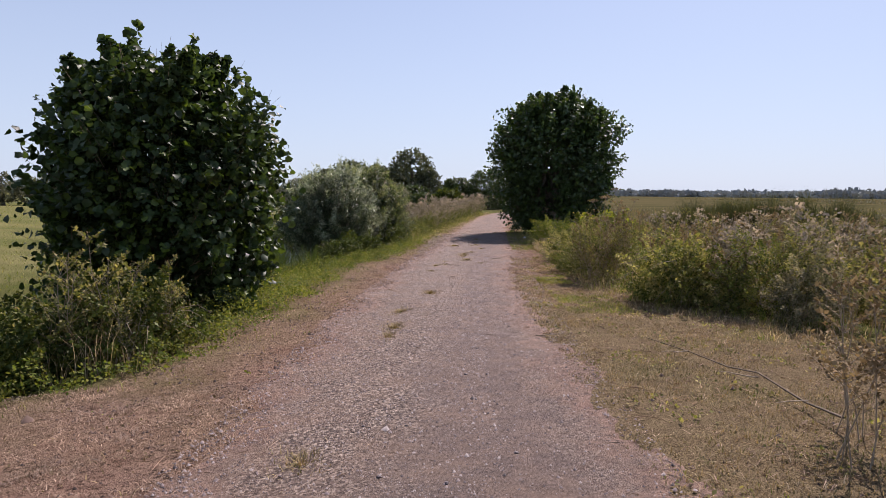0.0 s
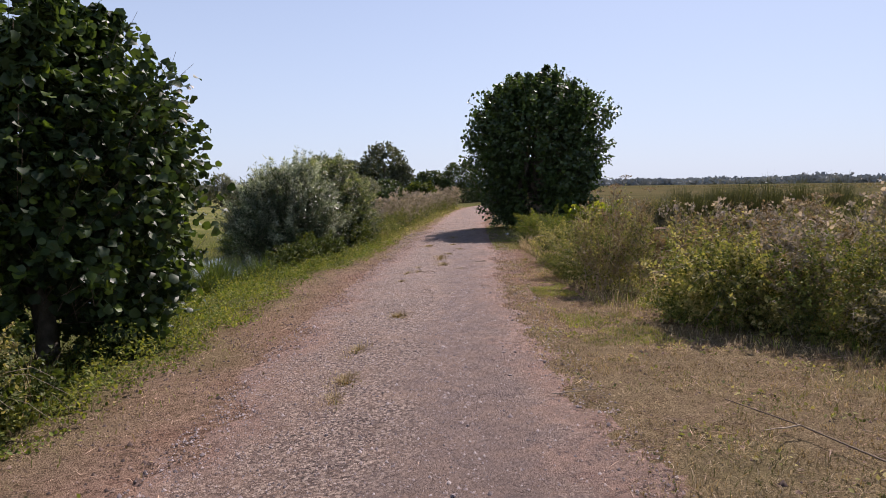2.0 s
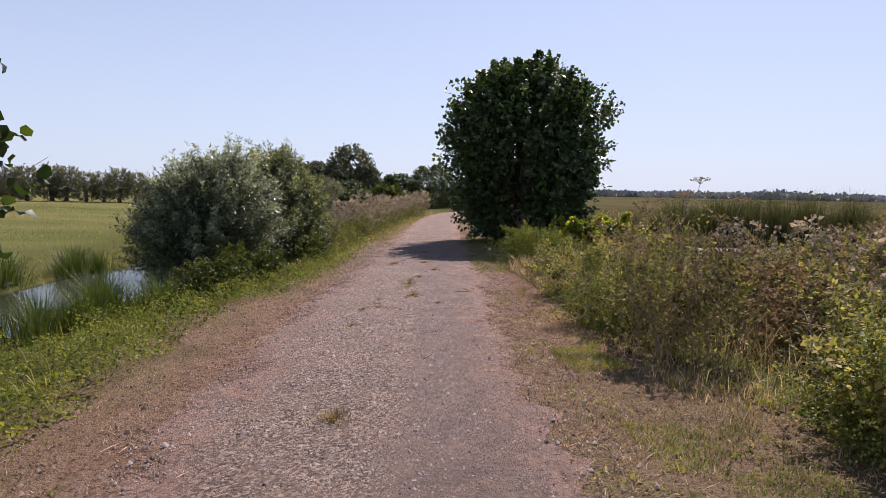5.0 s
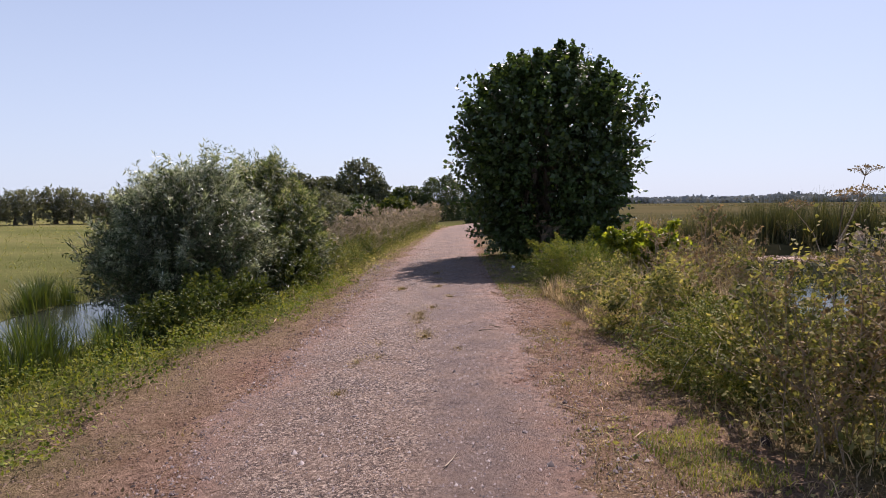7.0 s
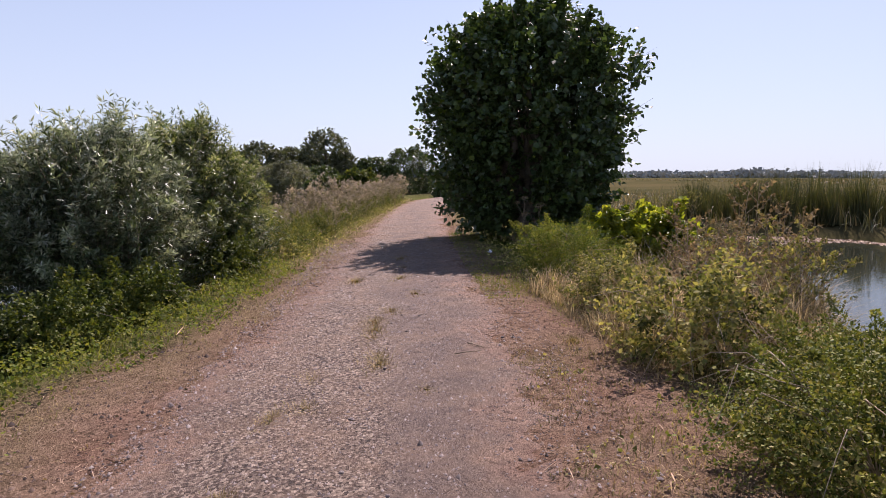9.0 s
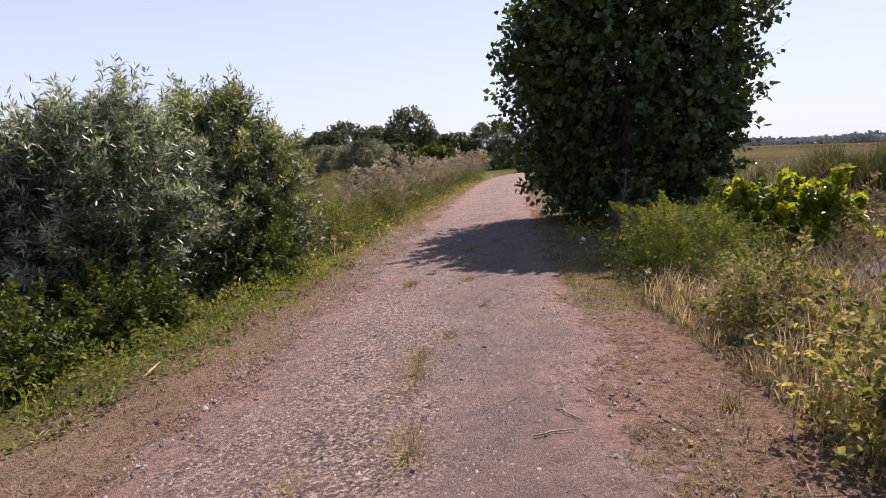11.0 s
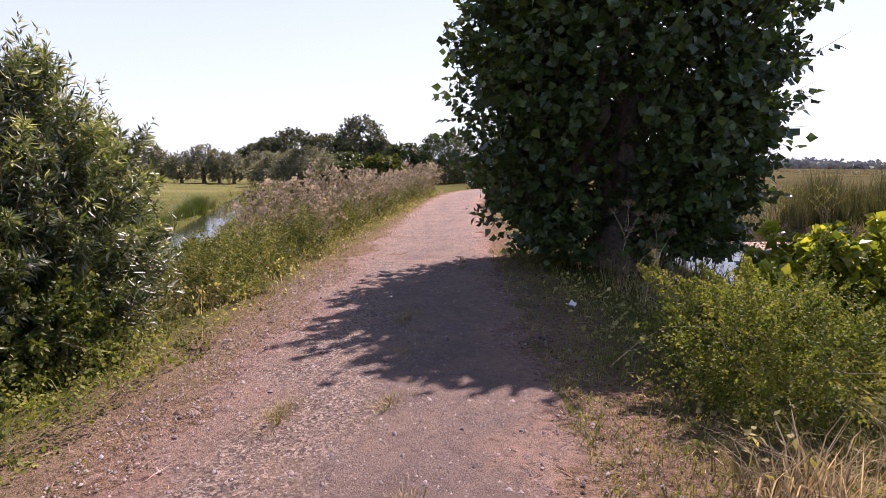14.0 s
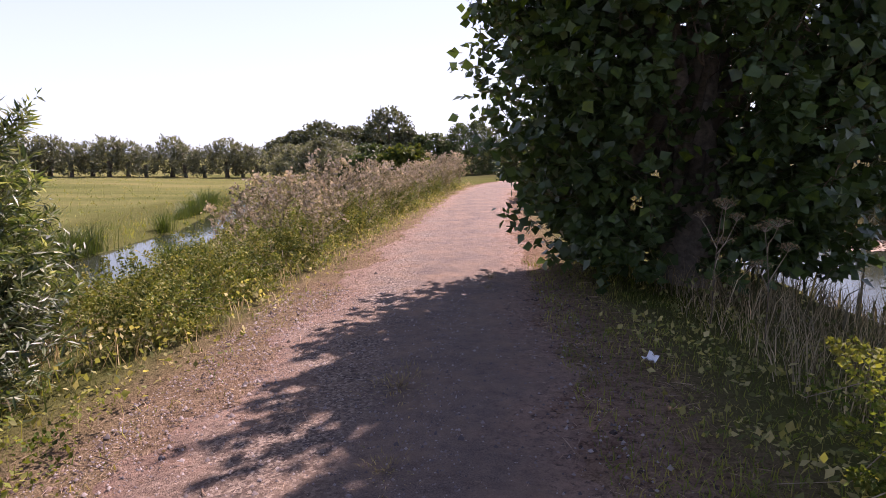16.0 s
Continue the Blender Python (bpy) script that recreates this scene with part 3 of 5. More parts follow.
def build_ground():
    gx = np.concatenate([-np.geomspace(3000, 30, 26), steps((-28, -12, 1.0), (-12, -4, 0.28), (-4, 4.6, 0.12), (4.6, 14, 0.3), (14, 30, 1.0)), np.geomspace(32, 3000, 26)])
    gy = np.concatenate([-np.geomspace(1500, 12, 16), steps((-10, 1, 0.5), (1, 24, 0.14), (24, 40, 0.25), (40, 70, 0.5), (70, 110, 2.0)), np.geomspace(114, 4500, 34)])
    x, y = np.meshgrid(gx, gy)
    z = height(x, y)
    v = np.stack([x, y, z], -1).reshape(-1, 3)
    nx, ny = len(gx), len(gy)
    k = (np.arange(ny - 1)[:, None] * nx + np.arange(nx - 1)[None]).reshape(-1, 1)
    q = k + np.array([[0, 1, nx + 1, nx]])
    d = (x - MID(y)).ravel()
    yy, xx = y.ravel(), x.ravel()
    beyond = np.maximum(-d - LEFT(yy), d - RIGHT(yy))
    dry = np.clip(smooth(-0.9, 0.2, d - 0.75) * smooth(13, 8, yy) * 0.9 + 0.2 + smooth(-0.9, 0.0, -d - LEFT(yy)) * 0.5 + 0.3 * wave(xx, yy, 2.2, 3), 0.05, 1)
    green = np.clip(smooth(-0.1, 0.9, beyond) * 0.85 + 0.25 * smooth(0.2, 0.9, wave(xx, yy, 1.6, 5)), 0, 1)
    field = smooth(3.0, 5.5, np.abs(xx + 2) - 5 + 0.8 * wave(xx, yy, 1.0, 2))
    field = np.maximum(field, smooth(60, 75, yy))
    me = mesh_from("ground", v, q, None, [("dry", dry), ("green", green), ("field", field), ("reedy", smooth(2, 6, xx))])
    tagged(part("ground", me, M_GROUND), "flat polder ground of dry soil, straw and sunburnt meadow", "ground", kind="structure")


def build_road():
    us = np.linspace(-2.35, 1.45, 52)
    ys = np.concatenate([steps((-12, 1, 0.3), (1, 26, 0.085), (26, 48, 0.25)), np.linspace(48.3, 56.5, 40)])
    u, y = np.meshgrid(us, ys)
    x = MID(y) + u
    lip = np.minimum(u + GRAVEL(y), TAR(y) + 0.12 - u)
    lip = lip + 0.22 * wave(x, y, 2.3, 1) + 0.16 * wave(x, y, 7.5, 2) + 0.12 * wave(x, y, 19, 3) + 0.08 * wave(x, y, 41, 5)
    z = height(x, y) + np.clip(lip * 0.09, -0.03, 0.014)
    v = np.stack([x, y, z], -1).reshape(-1, 3)
    nx = len(us)
    k = (np.arange(len(ys) - 1)[:, None] * nx + np.arange(nx - 1)[None]).reshape(-1, 1)
    gravel = smooth(0.2, -0.35, u + TAR(y) - 0.25 + 0.15 * wave(x, y, 2.7, 6)) * 0.95 + 0.55 * smooth(9, 5.5, np.abs(y - 10)) * smooth(0.2, 0.6, np.abs(u - 0.1) + 0.2 * wave(x, y, 3, 2))
    dust = np.clip(smooth(0.6, -0.1, lip) + 0.5 + 0.7 * smooth(19, 27, y), 0, 1)
    me = mesh_from("road", v, k + np.array([[0, 1, nx + 1, nx]]), None, [("gravel", np.clip(gravel, 0, 1).ravel()), ("dust", dust.ravel()), ("edge", smooth(0.55, 0.0, lip).ravel())])
    tagged(part("road", me, M_ROAD), "worn grey-pink farm track of old tarmac and loose gravel", "track", kind="structure")


def build_water():
    ys = np.concatenate([np.linspace(-60, 60, 90), np.linspace(62, 200, 40)])
    a = np.stack([CANAL(ys) - np.maximum(CANAL_HALF(ys), 0) - 0.9, ys, np.full_like(ys, WATER_Z - 0.15)], 1)
    b = np.stack([CANAL(ys) + np.maximum(CANAL_HALF(ys), 0) + 0.55, ys, np.full_like(ys, WATER_Z - 0.15)], 1)
    v = np.stack([a, b], 1).reshape(-1, 3)
    k = np.arange(len(ys) - 1)[:, None] * 2
    tagged(part("water", (v, k + np.array([[0, 1, 3, 2]]), None), M_WATER), "still water of a narrow field ditch reflecting sky", "ditch", kind="structure")
    gx, gy = np.linspace(4.6, 17.5, 30), np.linspace(15.5, 35, 50)
    x, y = np.meshgrid(gx, gy)
    v = np.stack([x, y, np.full_like(x, WATER_Z + 0.2)], -1).reshape(-1, 3)
    k = (np.arange(49)[:, None] * 30 + np.arange(29)[None]).reshape(-1, 1)
    tagged(part("water", (v, k + np.array([[0, 1, 31, 30]]), None), M_WATER), "glinting pond water among reeds and weeds", "pond", kind="structure")


build_ground()
build_road()
build_water()

# ---- trees ----


def limb(rng, i, n, foot, fork, profile, spread, r0, r1):
    """The i-th of n limbs that rise from the foot into the crown."""
    hs, rs = [p[0] for p in profile], [p[1] for p in profile]
    a = i * 2 * math.pi / n + rng.uniform(-0.4, 0.4)
    zt = rng.uniform(0.45, 0.92) * hs[-1]
    r = np.interp(zt, hs, rs) * rng.uniform(0.5, 0.85) * spread
    end = (math.cos(a) * r, math.sin(a) * r, zt)
    p = curve_points(rng, (0.04 * math.cos(a), 0.04 * math.sin(a), rng.uniform(foot, fork)), end, 6, 0.05, 0.25)
    return tube(p, np.linspace(r0, r1, 6), 6)


def twigs(shoots, every, radius):
    base, way, length = (a[::every] for a in shoots)
    out = []
    v = []
    side = unit(np.cross(way, np.array([0.2, 0.3, 0.9])))
    up = np.cross(way, side)
    for k in range(3):
        o = side * math.cos(k * 2.094) + up * math.sin(k * 2.094)
        v.append(base - way * 0.25 + o * radius)
        v.append(base + way * length[:, None] + o * radius * 0.35)
    v = np.stack(v, 1).reshape(-1, 3)
    i = np.arange(len(base))[:, None] * 6
    return v, np.concatenate([i + np.array([[0, 2, 3, 1]]), i + np.array([[2, 4, 5, 3]]), i + np.array([[4, 0, 1, 5]])]), None


def broad_tree(seed, at, profile, n_shoots, leaf, trunk, label, near_way, near_leaves=220, gap=None, n_plumes=60, leaves=M_LIME, outline=LOBED):
    """A broad-leaved small tree with big dull-green leaves to the ground."""
    rng = np.random.default_rng(seed)
    tree = thing("tree", label, "tree", at)
    p = curve_points(rng, (0, 0, -0.15), (0.05, 0.02, profile[-1][0] * 0.75), 7, 0.012)
    part("trunk", tube(p, np.array([1.5, 1.1, 0.95, 0.8, 0.6, 0.4, 0.2]) * trunk, 12), M_TRUNK, tree, "rough grey-brown trunk")
    for i in range(11):
        bough = part("limb", limb(rng, i, 11, 0.3, profile[-1][0] * 0.4, profile, 0.95, trunk * 0.45, 0.012), M_BARK, tree)
        tip = np.mean([v.co for v in bough.data.vertices][-6:], axis=0)
        for k in range(3):
            e = tip * rng.uniform(1.02, 1.18) + rng.normal(0, 0.22, 3)
            part("twig", tube(curve_points(rng, tip * rng.uniform(0.9, 0.98), e, 4, 0.04), (0.012, 0.009, 0.006, 0.003), 5), M_TWIG, bough)
    crown, shoots = shoots_of_leaves(rng, profile, n_shoots, 9, 0.6, leaf, outline, rise=0.95, droop=0.25, inner=0.15, lumps=0.13, gap=gap)
    crown = join([crown, plumes(rng, profile, n_plumes, 230, 0.6, 0.27, leaf, outline, 0.85, 0.3, gap), plumes(rng, profile[-4:], 40, 55, 0.62, 0.1, leaf, outline, 1.7, 0.2)])
    part("crown", crown, leaves, tree, "dense dark green crown of broad leaves")["kind"] = "stuff"
    part("brushwood", twigs(shoots, 3, 0.005), M_TWIG, tree)["kind"] = "stuff"
    # single leaves on the side that faces the track
    hs, rs = [q[0] for q in profile], [q[1] for q in profile]
    big = mesh_from("leaf", *outline)
    for i in range(near_leaves):
        a = near_way + rng.normal(0, 0.55)
        z = rng.uniform(1.15, profile[-1][0] * 0.9)
        r = np.interp(z, hs, rs) + rng.uniform(-0.05, 0.15)
        o = part("leaf", big, M_LIME_PART, tree)
        s = leaf * rng.uniform(0.8, 1.3)
        o.matrix_basis = Matrix.Translation((math.cos(a) * r, math.sin(a) * r, z)) @ Euler((rng.uniform(-1.3, 0.4), rng.uniform(-0.6, 0.6), rng.uniform(0, 6.28))).to_matrix().to_4x4() @ Matrix.Scale(s, 4)
    return tree


broad_tree(11, (-4.27, 10.12, height(-4.27, 10.12)), [(0.15, 1.05), (0.7, 1.35), (1.5, 1.5), (2.3, 1.56), (2.9, 1.42), (3.3, 1.2), (3.55, 0.85), (3.7, 0.4)], 2300, 0.105, 0.11,
           "round dark green broad-leaved tree, leafy down to the verge", -0.9, n_plumes=85, gap=(-0.95, 0.36, 0.95))
broad_tree(12, (4.41, 25.9, height(4.41, 25.9)), [(0.25, 1.45), (0.8, 1.7), (1.4, 1.9), (2.0, 2.1), (2.7, 2.28), (3.5, 2.33), (4.2, 2.15), (4.8, 1.75), (5.1, 1.2), (5.3, 0.55)], 3600, 0.13, 0.27,
           "tall egg-shaped dark green broad-leaved tree shading the track", -2.3, gap=(-1.91, 0.22, 2.5), n_plumes=150, leaves=M_DARK, outline=BROAD).scale = (0.99, 0.94, 0.962)


def willow_bush(seed, at, profile, n_shoots, leaf, label, material, look_of):
    rng = np.random.default_rng(seed)
    bush = thing("willow_bush", label, "bush", at, group="willow bushes beside the ditch")
    for i in range(14):
        part("stem", limb(rng, i, 14, -0.1, 0.15, profile, 1.0, 0.03, 0.006), M_BARK, bush)
    crown, shoots = shoots_of_leaves(rng, profile, n_shoots, 14, 0.6, leaf, NARROW, rise=1.1, droop=0.12, inner=0.15, lumps=0.16)
    # body in the shade-coloured leaf, outer shoots in the paler, lit-looking one
    part("foliage", crown, M_WILLOW_SHADE, bush, "dark green inner leaves, shade put into their colour")["kind"] = "stuff"
    tips = join([plumes(rng, profile[1:], 170, 240, 0.7, 0.16, leaf, NARROW, 1.3, 0.0), plumes(rng, profile[2:], 170, 60, 0.85, 0.05, leaf, NARROW, 1.7, -0.1)])
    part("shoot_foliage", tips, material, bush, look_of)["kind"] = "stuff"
    part("brushwood", twigs(shoots, 2, 0.004), M_TWIG, bush)["kind"] = "stuff"
    bush.scale = (1.0, 1.0, 0.89)


willow_bush(21, (-3.5, 20.9, height(-3.5, 20.9)), [(0.0, 1.1), (0.6, 1.4), (1.2, 1.45), (1.8, 1.2), (2.3, 0.8), (2.6, 0.35)], 4600, 0.11, "silvery grey-green willow bush, wide and loose", M_WILLOW, "silvery grey-green narrow leaves, sunlit sheen put into their colour")
willow_bush(22, (-2.6, 22.6, height(-2.6, 22.6)), [(0.0, 0.9), (0.6, 1.15), (1.3, 1.2), (2.0, 0.95), (2.5, 0.55), (2.8, 0.25)], 3800, 0.105, "darker green willow bush with upright shoots", M_OSIER, "green and yellowish narrow leaves")


def far_bush(seed, x, y, r, h, material, label, n=260, leaf=0.16, name="bush", shape=OVAL, group=""):
    rng = np.random.default_rng(seed)
    b = thing(name, label, "bush", (x, y, float(height(x, y))), group)
    prof = [(0.0, r * 0.85), (h * 0.3, r * 0.98), (h * 0.6, r * 0.95), (h * 0.83, r * 0.7), (h * 0.95, r * 0.35)]
    for i in range(5):
        part("stem", limb(rng, i, 5, -0.1, 0.2, prof, 0.9, 0.05, 0.01), M_BARK, b)
    crown, _ = shoots_of_leaves(rng, prof, n * 2, 10, 0.2 * r, leaf, shape, rise=0.6, inner=0.4, lumps=0.16)
    crown = join([crown, plumes(rng, prof, 40, n // 5, 0.16 * h, 0.1 * h, leaf, shape, 1.0, 0.1)])
    part("foliage", crown, material, b)["kind"] = "stuff"
    return b


far_bush(31, 5.3, 76, 2.5, 4.3, M_BUSH, "dark grey-green willow bush at the bend of the track", 900, 0.2, shape=LONG)
far_bush(32, 1.8, 77, 2.0, 3.6, M_BUSH, "dark rounded bush behind the weeds", 500, 0.22)
far_bush(33, 7.2, 58, 1.6, 2.0, M_BUSH, "low dark green bush beside the track", 500, 0.16)
far_bush(34, 0.5, 47, 1.15, 2.2, M_SHRUB, "yellow-green leafy shrub on the verge", 420, 0.17, "shrub", BROAD)
far_bush(35, -1.6, 49, 1.1, 1.9, M_BUSH, "dull green leafy shrub on the verge", 380, 0.16, "shrub", BROAD)
far_bush(36, -5.2, 63, 2.3, 2.9, M_POLLARD, "pale grey-green willow bush over the ditch", 800, 0.2, shape=LONG)
far_bush(37, -9.5, 78, 2.6, 3.4, M_POLLARD, "grey-green willow bush on the ditch bank", 600, 0.25, shape=LONG)
far_bush(38, -3.0, 70, 1.8, 2.8, M_BUSH, "dark green bush beyond the ditch", 500, 0.2)
far_bush(40, 5.7, 39, 1.3, 2.4, M_BUSH, "dark green bush shading the track", 600, 0.16)
far_bush(39, 11, 60, 2.2, 3.0, M_BUSH, "dark green bush beyond the bend", 500, 0.2)


# pollard willows along the far side of the meadow
def pollard(seed):
    rng = np.random.default_rng(seed)
    t = thing("pollard_willow", "grey-green pollard willow with a short trunk", "tree", group="row of pollard willows across the meadow")
    p = curve_points(rng, (0, 0, -0.1), (0.06, 0, 1.5), 5, 0.03)
    part("trunk", tube(p, (0.26, 0.2, 0.19, 0.22, 0.28), 8), M_BARK, t)
    prof = [(0.15, 0.55), (0.5, 1.0), (1.2, 1.35), (2.2, 1.35), (2.9, 1.05), (3.4, 0.5)]
    crown, _ = shoots_of_leaves(rng, prof, 300, 7, 0.5, 0.36, LONG, rise=1.2, droop=0.05, inner=0.5, lumps=0.16)
    part("crown", crown, M_POLLARD, t)["kind"] = "stuff"
    return t


rng = np.random.default_rng(5)
moulds = [pollard(s) for s in (41, 42, 43)]
for i in range(30):
    x = -13.5 - 1.75 * i + rng.uniform(-0.4, 0.4)
    y = 86 - 0.3 * i + rng.uniform(-1.2, 1.2)
    m = pose(x, y, float(height(x, y)), 0, 0, rng.uniform(0, 360))
    o = moulds[i % 3] if i < 3 else copy_thing(moulds[i % 3], m)
    o.matrix_basis = m @ Matrix.Scale(rng.uniform(0.82, 1.1), 4)


def far_tree(seed, x, y, r, h, trunk_h, n=650):
    rng = np.random.default_rng(seed)
    t = thing("far_tree", "large dark round-headed tree far across the meadow", "tree", (x, y, float(height(x, y))), group="large trees far across the meadow")
    part("trunk", tube(curve_points(rng, (0, 0, -0.2), (0.2, 0, h * 0.6), 6, 0.01), np.linspace(0.05, 0.015, 6) * h, 8), M_BARK, t)
    prof = [(trunk_h, r * 0.55), (h * 0.3, r * 0.85), (h * 0.55, r * 0.9), (h * 0.8, r * 0.6), (h * 0.95, r * 0.15)]
    crown, _ = shoots_of_leaves(rng, prof, n, 8, 0.2 * r, 0.085 * r + 0.25, OVAL, rise=0.5, inner=0.5, lumps=0.22)
    part("crown", crown, M_FAR_HAZED, t)["kind"] = "stuff"


for i, (x, y, r, h) in enumerate(((-11.5, 250, 9.2, 18.5), (-5, 245, 5, 11), (-24, 255, 8, 11.5), (-34, 248, 9.5, 12.8), (-43, 250, 6.5, 10), (-16, 262, 7, 12), (-52, 270, 7, 8))):
    far_tree(50 + i, x, y, r, h, 1.0)

# the line of trees on the horizon
rng = np.random.default_rng(61)
n = 1000
a = np.concatenate([rng.uniform(0.04, 1.0, 720), rng.uniform(-1.0, -0.12, 280)])
dist = rng.uniform(430, 560, n)
tall = np.clip(rng.normal(3.3, 0.9, n), 1.6, 6.0) * (1 + 0.5 * smooth(0.04, 0.0, np.abs(a - 0.545)))
pieces = []
for i in range(n):
    k = 80
    c = np.array([math.sin(a[i]) * dist[i], math.cos(a[i]) * dist[i], -0.5])
    w = tall[i] * rng.uniform(1.0, 2.2)
    side = rng.uniform(-1, 1, (k, 2)) * w
    top = tall[i] * np.sqrt(np.clip(1 - (side[:, 0] / (1.1 * w)) ** 2, 0, 1))
    q = np.concatenate([side, (top * rng.uniform(0.0, 0.8, k))[:, None]], 1)
    pieces.append(scatter(CLUMP, c + q, rng.normal(0, 1, (k, 3)) * (1, 0.3, 0.7), rng.normal(0, 1, (k, 3)) + (0, -1.5, 0), rng.uniform(1.3, 2.5, k)))
stuff("far_woods", join(pieces), M_HORIZON_HAZED, "line of distant trees on the horizon, haze put into their colour", "woods")


# ---- verge plants ----
def tuft(seed, n, h, spread, material, bend=0.6, width=0.006):
    rng = np.random.default_rng(seed)
    r = spread * np.abs(rng.normal(0, 0.62, n))
    a = rng.uniform(0, 6.28, n)
    at = np.stack([r * np.cos(a), r * np.sin(a), np.full(n, -0.01)], 1)
    return mesh_from("tuft_blade", *blades(rng, at, h * rng.uniform(0.4, 1.2, n), width * rng.uniform(0.6, 1.3, n), bend * rng.uniform(0.3, 1.4, n), a + rng.normal(0, 0.5, n)))


# single grass tufts growing through the gravel
rng = np.random.default_rng(71)
tuft_moulds = [tuft(s, 240, 0.055, 0.13, M_STRAW, 0.9) for s in (1, 2, 3)] + [tuft(s, 240, 0.042, 0.15, M_GRASS, 0.9) for s in (4, 5)]
for x, y, s, k in TUFTS:
    o = thing("grass_tuft", "small dry grass tuft growing through gravel", "grass tuft", (x, y, float(height(x, y)) + 0.01), group="grass tufts in the track", turn=rng.uniform(-25, 15))
    o.scale = (s * 0.85, s * rng.uniform(1.1, 1.9), s)
    part("tuft_blade", tuft_moulds[k], M_STRAW, o)["kind"] = "stuff"


def weed(seed, h, leaf, n_branch, leaf_mat, stem_mat, name, label, category, head=None, group=""):
    """A tall branching weed: stem, side shoots, many small leaves, and seed heads where it has them."""
    rng = np.random.default_rng(seed)
    w = thing(name, label, category, group=group)
    stems, at, al = [], [], []
    heads = []
    for s in range(4):
        lean = rng.normal(0, 0.14, 2) * h
        foot = rng.normal(0, 0.07, 2)
        hh = h * rng.uniform(0.7, 1.05)
        p = curve_points(rng, (foot[0], foot[1], -0.05), (foot[0] + lean[0], foot[1] + lean[1], hh), 5, 0.02)
        stems.append(tube(p, np.linspace(0.006, 0.0025, 5), 3))
        heads.append(p[-1])
        for b in range(n_branch):
            f = rng.uniform(0.25, 0.97)
            o = np.array([np.interp(f, np.linspace(0, 1, 5), p[:, c]) for c in range(3)])
            a = rng.uniform(0, 6.28)
            ln = h * 0.26 * (1.15 - f) + 0.06
            e = o + np.array([math.cos(a) * ln, math.sin(a) * ln, ln * 0.8])
            stems.append(tube(np.array([o, e]), (0.003, 0.001), 3))
            heads.append(e)
            k = 17
            f2 = rng.uniform(0.1, 1.05, (k, 1))
            at.append(o + (e - o) * f2)
            al.append(unit(e - o) * 0.6 + rng.normal(0, 0.7, (k, 3)))
    at, al = np.concatenate(at), np.concatenate(al)
    part("stalk", join(stems), stem_mat, w)["kind"] = "stuff"
    part("leafage", scatter(OVAL, at, al, rng.normal(0, 0.5, at.shape) + (0, 0, 1), leaf * rng.uniform(0.5, 1.3, len(at))), leaf_mat, w)["kind"] = "stuff"
    if head:
        hp = np.array(heads)
        hp = hp[hp[:, 2] > h * 0.55]
        k = 9 if head > 0.02 else 3
        c = np.repeat(hp, k, 0) + rng.normal(0, head * 0.45, (len(hp) * k, 3))
        part("seed_head", scatter(OVAL, c, rng.normal(0, 1, c.shape) + (0, 0, 0.5), rng.normal(0, 1, c.shape), head * rng.uniform(0.6, 1.2, len(c))), M_FLUFF if head > 0.02 else M_BROWN, w, "pale fluffy seed heads")["kind"] = "stuff"
    return w


def spread_out(rng, moulds, places, lo=0.8, hi=1.2):
    for i, (x, y) in enumerate(places):
        m = pose(x, y, float(height(x, y)), rng.normal(0, 5), rng.normal(0, 5), rng.uniform(0, 360))
        o = moulds[i % len(moulds)]
        if i >= len(moulds):
            o = copy_thing(o, m)
        s = rng.uniform(lo, hi)
        o.matrix_basis = m @ Matrix.Diagonal((s, s, s * rng.uniform(0.9, 1.1), 1))


rng = np.random.default_rng(81)
G = "tall weeds on the verge"
mug = [weed(100 + i, 1.05, 0.038, 14, M_WEED, M_DEAD, "tall_weed", "tall bushy grey-green weed with brownish stalks", "weed", 0.018, G) for i in range(3)]
brown = [weed(110 + i, 1.15, 0.036, 10, M_BROWN, M_DEAD, "withered_weed", "tall withered brown weed with seed heads", "weed", 0.018, G) for i in range(2)]
fluffy = [weed(120 + i, 1.15, 0.042, 11, M_THISTLE, M_DEAD, "thistle", "tall thistle gone to pale fluffy seed", "thistle", 0.05, "thistles gone to seed") for i in range(3)]

# the weedy corner on the reed side
spots = []
while len(spots) < 170:
    x, y = rng.uniform(2.4, 10.5), rng.uniform(6.5, 17.5)
    d = x - MID(y) - RIGHT(y)
    bushy = (10.8 < y < 19 and x < 4.6) or sight_strip(x, y) < 0.45
    if d > 0.35 + 0.6 * wave(x, y, 1.8, 1) and not bushy and pond(x, y) < 0.2 and rng.uniform() < 1.3 - 0.1 * d and wave(x, y, 1.5, 3) > -0.15:
        spots.append((x, y))
spots += [(2.45, 3.75), (2.7, 4.15), (2.6, 3.6), (-3.3, 6.7), (-3.1, 6.4), (-3.5, 7.2), (-3.0, 7.0), (-3.8, 6.5), (5.6, 18.6), (5.9, 19.4), (8.6, 17.2), (9.8, 18.4), (10.6, 18.6), (5.6, 19.2), (11.4, 20.0), (10.9, 18.2)] + [(4.0 + 0.4 * (i % 4) + 0.1 * i + rng.uniform(-0.2, 0.2), 16.8 + 0.26 * i) for i in range(14)]
spread_out(rng, mug, spots[:100] + spots[-27:-14] + [(2.95, 12.1), (2.8, 12.35), (2.7, 12.0), (3.3, 12.1), (3.45, 11.7)], 0.75, 1.25)
spread_out(rng, brown, spots[100:-27] + spots[-14:] + [(2.75, 11.8), (3.1, 11.9), (3.15, 12.3)], 0.75, 1.25)
